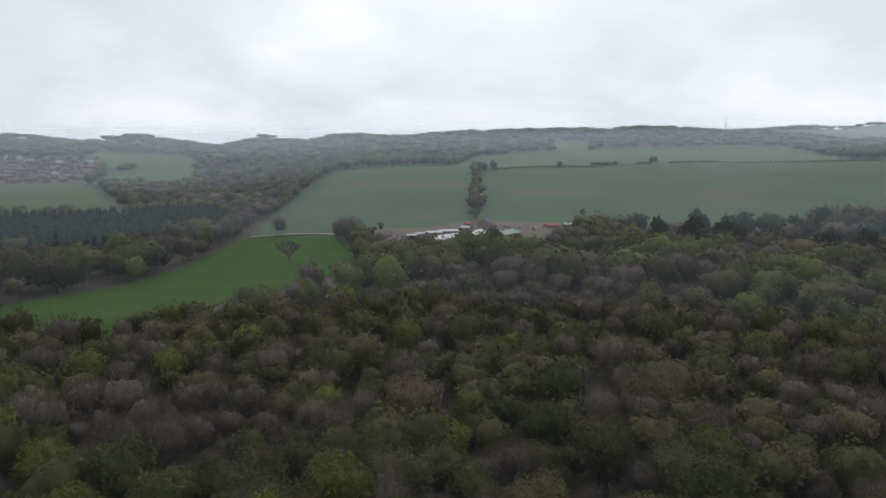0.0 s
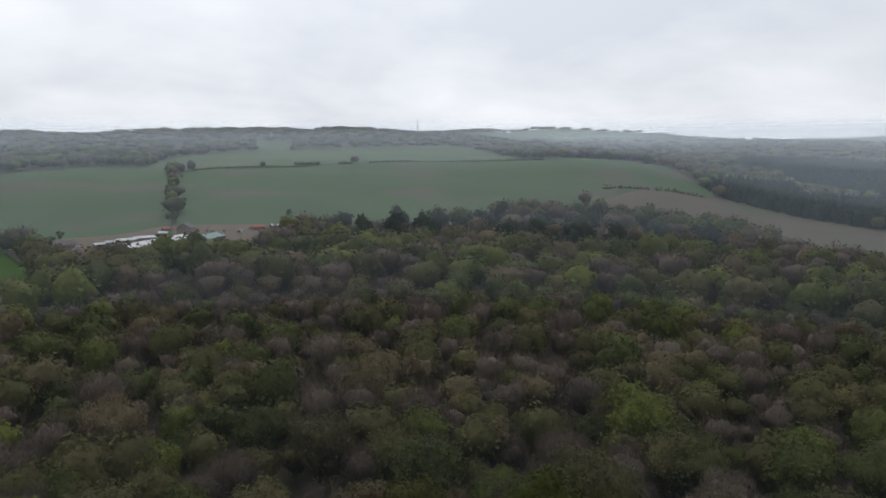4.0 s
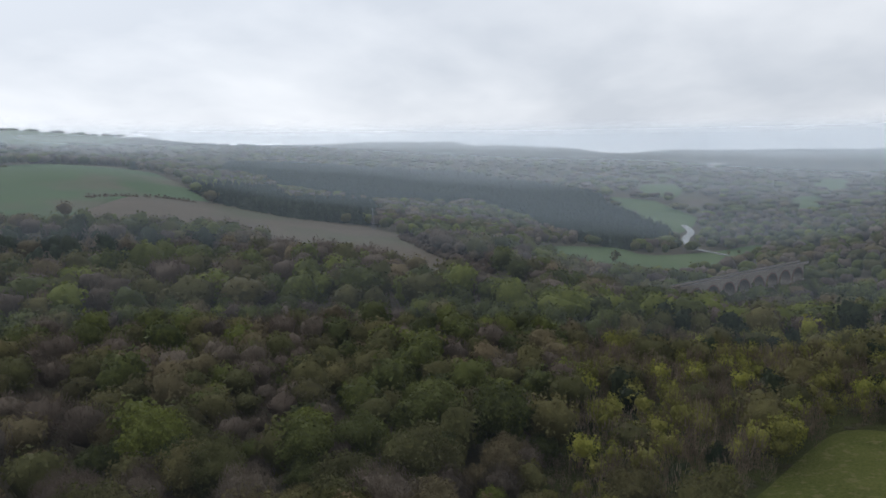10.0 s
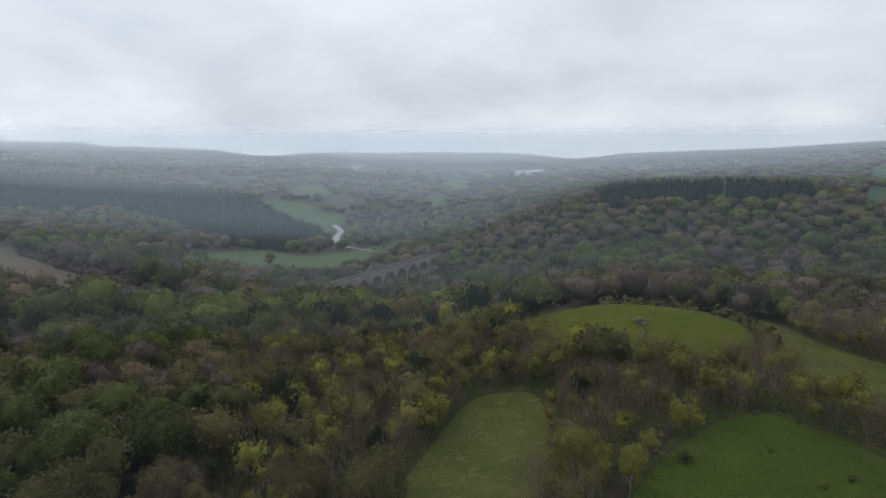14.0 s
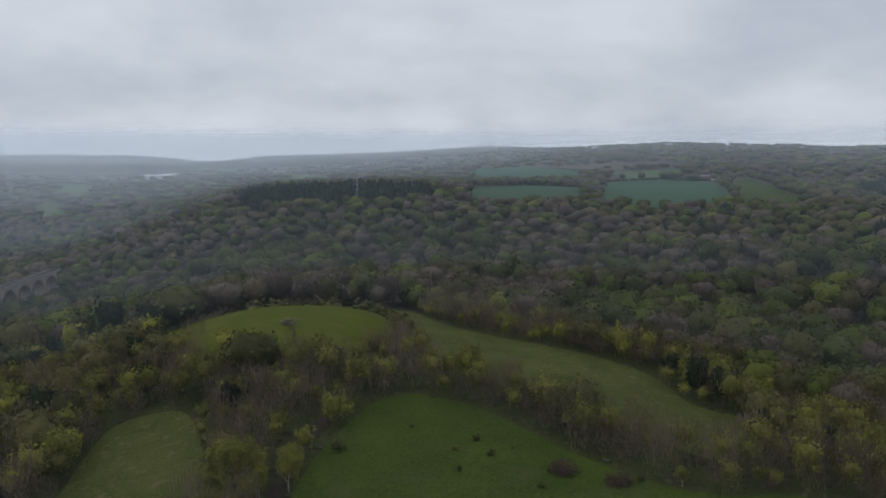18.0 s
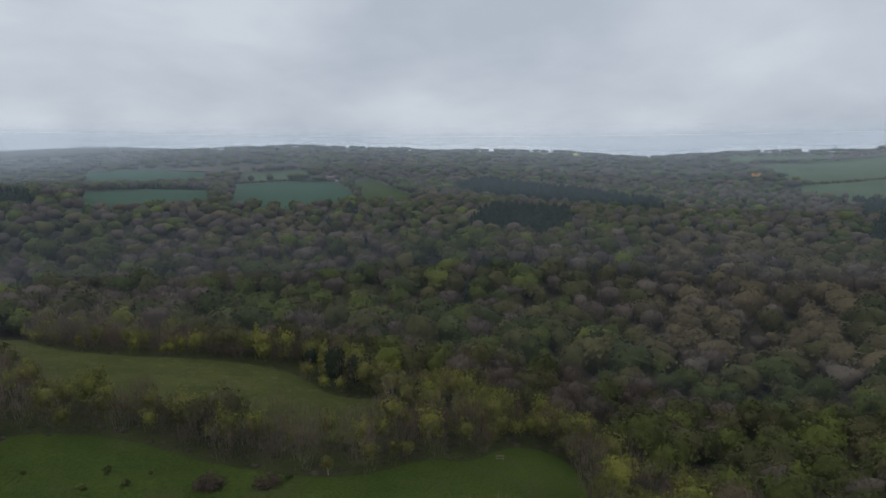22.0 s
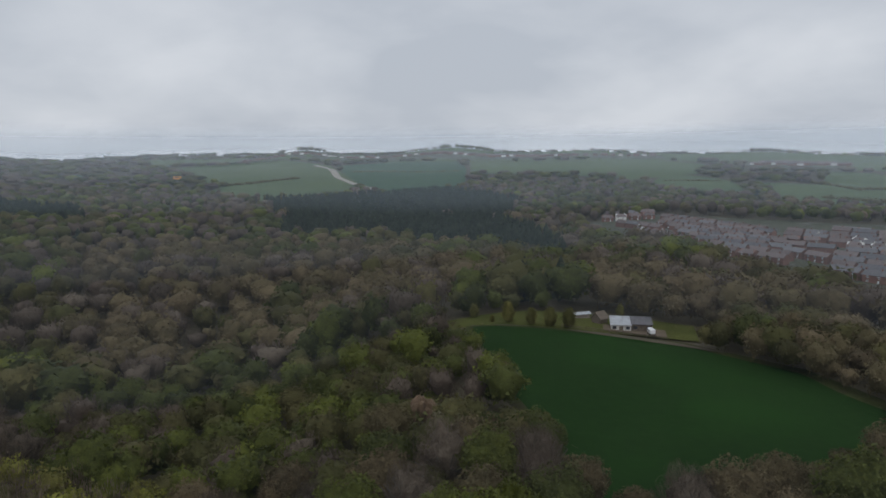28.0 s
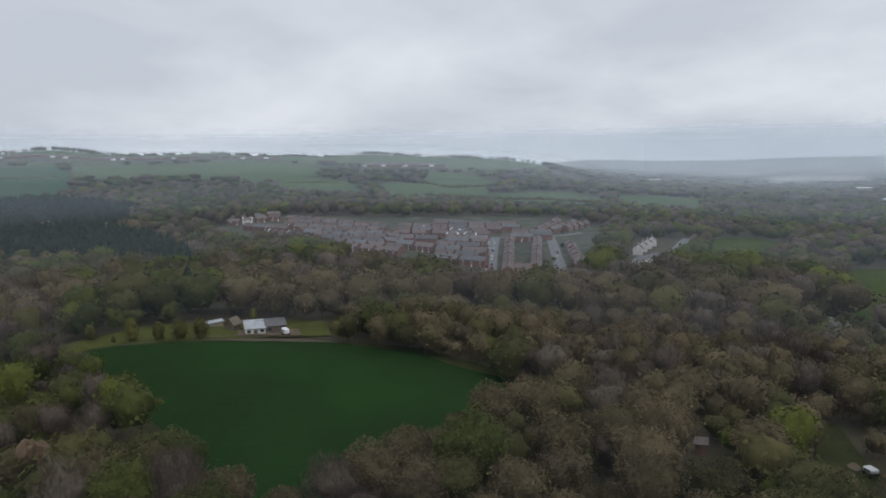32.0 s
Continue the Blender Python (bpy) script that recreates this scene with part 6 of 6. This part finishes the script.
def cypress(place_at, high, radius):
    root = tagged(new("golden_cypress"), "egg-shaped golden-green clipped conifer on a short stem", "tree", group="clipped conifers")
    x, y = polar(*place_at)
    root.matrix_world = pose(x, y, ground_at((x, y)) + 0.3)
    clumps = [(0, 0, high * f, radius * math.sin(math.pi * (0.12 + 0.8 * f)) ** 0.8) for f in (0.22, 0.36, 0.5, 0.64, 0.78, 0.88)]
    pieces = [lump(BALL1, c[:3], c[3] * 0.85, 0.06, 0.8) for c in clumps]
    pieces.append(sprays(clumps, 520, 0.09 * radius, 0.35 * radius, False, 0.5))
    q = new("crown", mesh_of("crown", *join(pieces), GOLD))
    q.parent = root
    q = new("trunk", mesh_of("trunk", *limb((0, 0, -0.6), (0, 0, high * 0.4), 0.2, 0.12), BARK))
    q.parent = root


for b, r, h, w in ((196.1, 284, 5.5, 1.9), (198.9, 266, 7.6, 2.5), (200.8, 262, 6.2, 2.0), (202.35, 261, 6.6, 2.4), (203.85, 261, 7.0, 2.5), (207.9, 296, 5.6, 1.7), (197.6, 268, 2.6, 0.9)):
    cypress((b, r), h, 1.2 * w)


def dead_tree(place_at, high):
    root = tagged(new("dead_tree"), "leafless grey dead tree with spreading limbs in the pasture", "tree")
    x, y = polar(*place_at)
    root.matrix_world = pose(x, y, ground_at((x, y)) + 0.2)
    dice, pieces = random.Random(2), []

    def grow(a, way, size, thick, depth):
        b = [a[k] + way[k] * size for k in range(3)]
        pieces.append(limb(a, b, thick, thick * 0.62, 6))
        if depth:
            for k in range(3 if depth > 1 else 4):
                bend = Vector(way) + Vector([dice.uniform(-0.75, 0.75), dice.uniform(-0.75, 0.75), dice.uniform(-0.1, 0.5)])
                grow(b, tuple(bend.normalized()), size * dice.uniform(0.6, 0.85), thick * 0.6, depth - 1)

    grow((0, 0, -0.5), (0.03, 0.02, 1), high * 0.3, high * 0.05, 0)
    for k in range(6):
        a = k * 1.05
        grow((0, 0, high * 0.26), tuple(Vector((math.sin(a) * 0.75, math.cos(a) * 0.75, 0.9)).normalized()), high * 0.27, high * 0.03, 3)
    q = new("limbs", mesh_of("limbs", *join(pieces), BARK))
    q.parent = root


dead_tree((-12.5, 424), 15)
for b, r, w, h in ((-7.5, 521, 6, 13), (-6.9, 528, 6, 13), (-6.3, 516, 5.5, 12), (-5.8, 524, 5, 12), (-5.1, 545, 3.5, 12)):
    shrub("ash_tree", (b, r), w, h, LEAF, "tall green trees clumped beside the farmhouse", "tree", 420, trunk=3.0)
for b, r, w, h in ((2.75, 612, 4, 12), (2.65, 640, 4, 11), (2.2, 626, 3, 6), (2.6, 690, 4, 8), (2.6, 740, 4, 7), (2.5, 800, 4, 7), (2.5, 860, 4, 6), (2.4, 930, 5, 7), (2.3, 1000, 5, 7)):
    shrub("hedgerow_tree", (b, r), w, h, LEAF if r < 700 else OLIVE, "dark hedgerow tree between two crop fields", "tree", 420, trunk=1.0)
shrub("hedgerow_tree", (11.2, 606), 3.6, 10, OLIVE, "small round tree standing alone at the field edge", "tree", 300, trunk=2.5)
for b, r, w in ((122.5, 154, 1.4), (120.7, 148, 1.2), (123.7, 146, 1.3), (121.0, 138, 1.0), (110.8, 148, 2.2), (136.1, 139, 1.1), (125.5, 150, 0.8), (133, 148, 0.9), (128, 132, 1.0), (117, 160, 0.9)):
    shrub("low_bush", (b, r), w, w * 1.1, LEAF if w < 2 else OLIVE, "low green bush in the open meadow", group="meadow bushes", leaves=200)
shrub("bramble_patch", (129.9, 139), 4.0, 1.3, GORSE, "broad brown bramble patch in the meadow", leaves=1100)
shrub("bramble_patch", (134.5, 137), 3.4, 1.1, GORSE, "broad brown bramble patch in the meadow", leaves=900)
for b, r, w, h in ((252.8, 349, 4.5, 7), (253.5, 336, 5, 7), (251.4, 398, 4, 6), (79.3, 170, 2, 5)):
    shrub("blossom_tree", (b, r), w, h, BLOSSOM, "white-blossomed hawthorn among green scrub", "tree", 420)


def hedge(points, high, wide, mat, label, gaps=0.0):
    """An uneven hedge or belt of scrub: one thing."""
    line = [Vector(polar(*p)) for p in points]
    pieces = []
    for a, b in zip(line, line[1:]):
        n = max(1, int((b - a).length / (wide * 0.55)))
        for k in range(n):
            if rng.uniform() < gaps:
                continue
            p = a.lerp(b, (k + rng.uniform(0.2, 0.8)) / n)
            q = rng.uniform(0.7, 1.3)
            x, y = p.x + rng.uniform(-0.25, 0.25) * wide, p.y + rng.uniform(-0.25, 0.25) * wide
            pieces.append(lump(BALL1, (x, y, ground_at((x, y)) + 0.35 * high * q), wide * 0.55 * q, 0.16, high / wide))
            if p.length < 1300:
                pieces.append(sprays([(x, y, ground_at((x, y)) + 0.45 * high * q, wide * 0.55 * q)], 10, 0.2 * wide, 0.3, False, 0))
    return tagged(new("hedge", mesh_of("hedge", *join(pieces), mat)), label, "hedge")


hedge([(4.2, 1000), (7, 1030), (10.7, 1060)], 2.6, 3, OLIVE, "dark hedge along the top of a crop field", 0.05)
hedge([(11.9, 1080), (13.8, 1082)], 5, 6, OLIVE, "short clump of hedge and thorn trees")
hedge([(15.2, 1078), (16.3, 1076)], 4, 5, OLIVE, "short stretch of dark hedge")
hedge([(17.6, 1082), (20.8, 1090), (25.4, 1090), (29.4, 1045), (31.7, 1025)], 3, 3.5, OLIVE, "long dark hedge with thorn trees between fields", 0.15)
hedge([(36.5, 800), (38.5, 828), (41.5, 850), (44, 842)], 2.5, 5, GORSE, "rust-brown gorse along the edge of stubble", 0.3)
hedge([(60.0, 700), (61.5, 640), (62.6, 560), (65, 512), (67.5, 480)], 6, 10, GORSE, "rusty gorse belt down the edge of the stubble")
hedge([(61.5, 690), (62.8, 620), (64, 556), (66.5, 510)], 6, 10, GORSE, "rusty gorse belt beside the valley wood")
hedge([(112.6, 300), (114.2, 285), (115.6, 262), (116.5, 246)], 2.6, 6, OLIVE, "low scrub along the foot of the mound")
hedge([(104, 320), (108, 322), (111, 316)], 2.0, 6, OLIVE, "low dark bramble along the top of the mound")
hedge([(182, 1560), (178, 1470), (174.5, 1420)], 6, 14, OLIVE, "belt of dark trees running into a pasture")
hedge([(211, 1385), (213.4, 1392), (215, 1400)], 4, 6, OLIVE, "dark hedge across a hillside pasture")
hedge([(222, 1180), (226, 1160), (231, 1190), (236, 1180)], 5, 7, OLIVE, "hedge between two pale pastures", 0.1)
hedge([(218, 1500), (221.5, 1420), (224, 1330), (228, 1420), (232, 1420)], 6, 9, OLIVE, "wooded hedge between hillside fields")
hedge([(186.3, 1720), (190, 1700), (195, 1690)], 4, 6, OLIVE, "dark hedge across a deep green crop")
hedge([(132.6, 1300), (136.8, 1345), (140.4, 1320)], 5, 7, OLIVE, "dark hedge above a deep green crop")
hedge([(122, 1300), (126.4, 1290), (130.8, 1190), (132, 1100)], 6, 10, OLIVE, "dark hedge and trees below far fields")
hedge([(250.2, 455), (252.4, 405), (254.6, 355), (257, 315)], 4, 6, OLIVE, "hedge of mixed scrub along the gravel lane")


# lone trees and clumps along the skylines
def crest(b, r0, r1):
    """Distance of the highest ground, as the eye sees it, along a bearing."""
    r = np.arange(r0, r1, 20.0)
    z = height(r * math.sin(math.radians(b)), r * math.cos(math.radians(b)))
    return float(r[np.argmax((z - 64) / r)])


sky_dice = random.Random(21)
for b0, b1, r0, r1, n, h0, h1 in ((172, 187, 1900, 2700, 18, 9, 16), (187, 199, 1900, 2600, 60, 9, 15), (199, 212, 1900, 2600, 40, 9, 15), (212, 231, 1700, 2600, 56, 9, 16), (140, 168, 2600, 3600, 22, 12, 20), (-6, 10, 1900, 2700, 14, 10, 18), (-32, -18, 1900, 2700, 10, 10, 16), (193.4, 197.6, 1900, 2600, 26, 14, 18), (217, 219.2, 1700, 2400, 12, 13, 17), (180.6, 184.4, 1900, 2600, 16, 14, 19)):
    b = b0
    for k in range(n):
        b = sky_dice.uniform(b0, b1) if sky_dice.random() < 0.4 else min(b1, b + sky_dice.uniform(0.15, 0.35))
        b = b0 + 0.1 if b >= b1 else b
        h = sky_dice.uniform(h0, h1)
        shrub("skyline_tree", (b, crest(b, r0, r1) - sky_dice.uniform(0, 40)), h * sky_dice.uniform(0.55, 0.9), h, sky_dice.choice([OLIVE, TWIG, LEAF]), "dark tree standing on the far skyline", "tree", 70, trunk=h * 0.02, group="skyline trees")
for k in range(40):  # garden trees of the estate
    b = sky_dice.uniform(208, 234.5)
    r = sky_dice.uniform(560, 840) if b < 222 else sky_dice.uniform(480, 820)
    h = sky_dice.uniform(3, 7)
    shrub("garden_tree", (b, r), h * 0.5, h, sky_dice.choice([OLIVE, LEAF, NEEDLE]), "small garden tree among the houses", "tree", 90, trunk=0.6, group="garden trees")
for b, r, h in ((77.2, 800, 12), (77.0, 770, 10), (86.2, 930, 5), (85.5, 915, 5), (73.5, 640, 4), (74.6, 700, 3), (79, 640, 5), (80.4, 660, 4)):
    shrub("meadow_bush", (b, r), h * 0.7, h, OLIVE, "dark bush in the riverside meadow", "bush", 140, group="riverside bushes")


# ---- picnic tables, benches and small things ----
def picnic_table(place_at, turn):
    root = tagged(new("picnic_table"), "dark timber picnic table on the grass", "table", group="picnic tables")
    x, y = polar(*place_at)
    root.matrix_world = pose(x, y, ground_at((x, y)) + 0.75, 0, 0, turn)
    for name, x0, x1, y0, y1, z0, z1 in (("tabletop", -0.95, 0.95, -0.38, 0.38, 0.72, 0.78), ("seat", -0.95, 0.95, -0.85, -0.58, 0.42, 0.47), ("seat", -0.95, 0.95, 0.58, 0.85, 0.42, 0.47)):
        bm = bmesh.new()
        box(bm, x0, x1, y0, y1, z0, z1, 0.01)
        part(name, bm, TIMBER, root)
    for u in (-0.7, 0.7):
        for s in (-1, 1):
            q = new("leg", mesh_of("leg", *limb((u, s * 0.7, -0.3), (u, s * 0.2, 0.73), 0.05, 0.05, 4), TIMBER))
            q.parent = root


for b, r, turn in ((107.0, 246, 0), (106.6, 242, 40), (107.35, 239, 10), (107.75, 245, 70), (99.5, 292, 20), (153.9, 153, 30)):
    picnic_table((b, r), turn)
scar = tagged(new("sandstone_scar"), "bare orange sandstone scar on a wooded bank", "rock")
sx, sy = polar(192.0, 172)
scar.matrix_world = pose(sx, sy, ground_at((sx, sy)), 0, 0, -192)
for k, (u, w, h) in enumerate(((-2.0, 2.0, 4.2), (1.2, 2.4, 5.2))):
    bm = bmesh.new()
    bmesh.ops.create_icosphere(bm, subdivisions=3, radius=1.0)
    for v in bm.verts:
        v.co *= 1 + 0.25 * noise.noise(v.co * 2.2 + Vector((k * 7, 0, 0)))
        v.co = Vector((v.co.x * w, v.co.y * 2.2, v.co.z * h))
    face_part = part("rock_face", bm, SAND, scar)
    face_part.location = (u, -3 + 2 * k, 5.0 - 2 * k)
    face_part.rotation_euler = (0.35, 0.2 - 0.5 * k, 0)

# ---- see-through haze sheets ringed round the camera, standing in for air haze ----
# the nearest sheet is a veil that lifts the dark tones of the woods
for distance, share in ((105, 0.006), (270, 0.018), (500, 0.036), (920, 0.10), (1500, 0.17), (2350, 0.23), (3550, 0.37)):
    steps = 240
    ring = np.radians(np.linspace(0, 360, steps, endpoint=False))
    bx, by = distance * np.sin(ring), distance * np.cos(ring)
    deep = min(0.04 * distance, 45.0)  # the sheet fades in over this height, hiding where it cuts the ground
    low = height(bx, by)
    haze_by_bearing = np.interp(np.degrees(ring), (0, 60, 102, 145, 185, 215, 240, 265, 320, 360), (1.0, 1.05, 1.05, 0.72, 0.75, 0.95, 1.2, 1.2, 1.0, 1.0))  # haze share set by bearing to match the brightness of each view
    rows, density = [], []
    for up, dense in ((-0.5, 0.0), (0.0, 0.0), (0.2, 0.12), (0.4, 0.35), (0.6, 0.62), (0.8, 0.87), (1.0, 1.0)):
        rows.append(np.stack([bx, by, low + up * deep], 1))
        density.append(dense * haze_by_bearing)
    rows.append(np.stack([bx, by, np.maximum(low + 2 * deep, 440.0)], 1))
    density.append(haze_by_bearing)
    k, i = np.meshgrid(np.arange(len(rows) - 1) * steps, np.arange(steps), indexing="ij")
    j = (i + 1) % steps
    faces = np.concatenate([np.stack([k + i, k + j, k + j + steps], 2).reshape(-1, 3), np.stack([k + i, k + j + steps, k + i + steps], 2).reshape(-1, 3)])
    bank = mesh_of("mist", np.concatenate(rows), faces, haze_sheet_material("mist", share, distance), np.concatenate(density), smooth=True)
    tagged(new("mist", bank), "thin grey-blue see-through sheet standing in for distance haze", "mist", kind="backdrop")
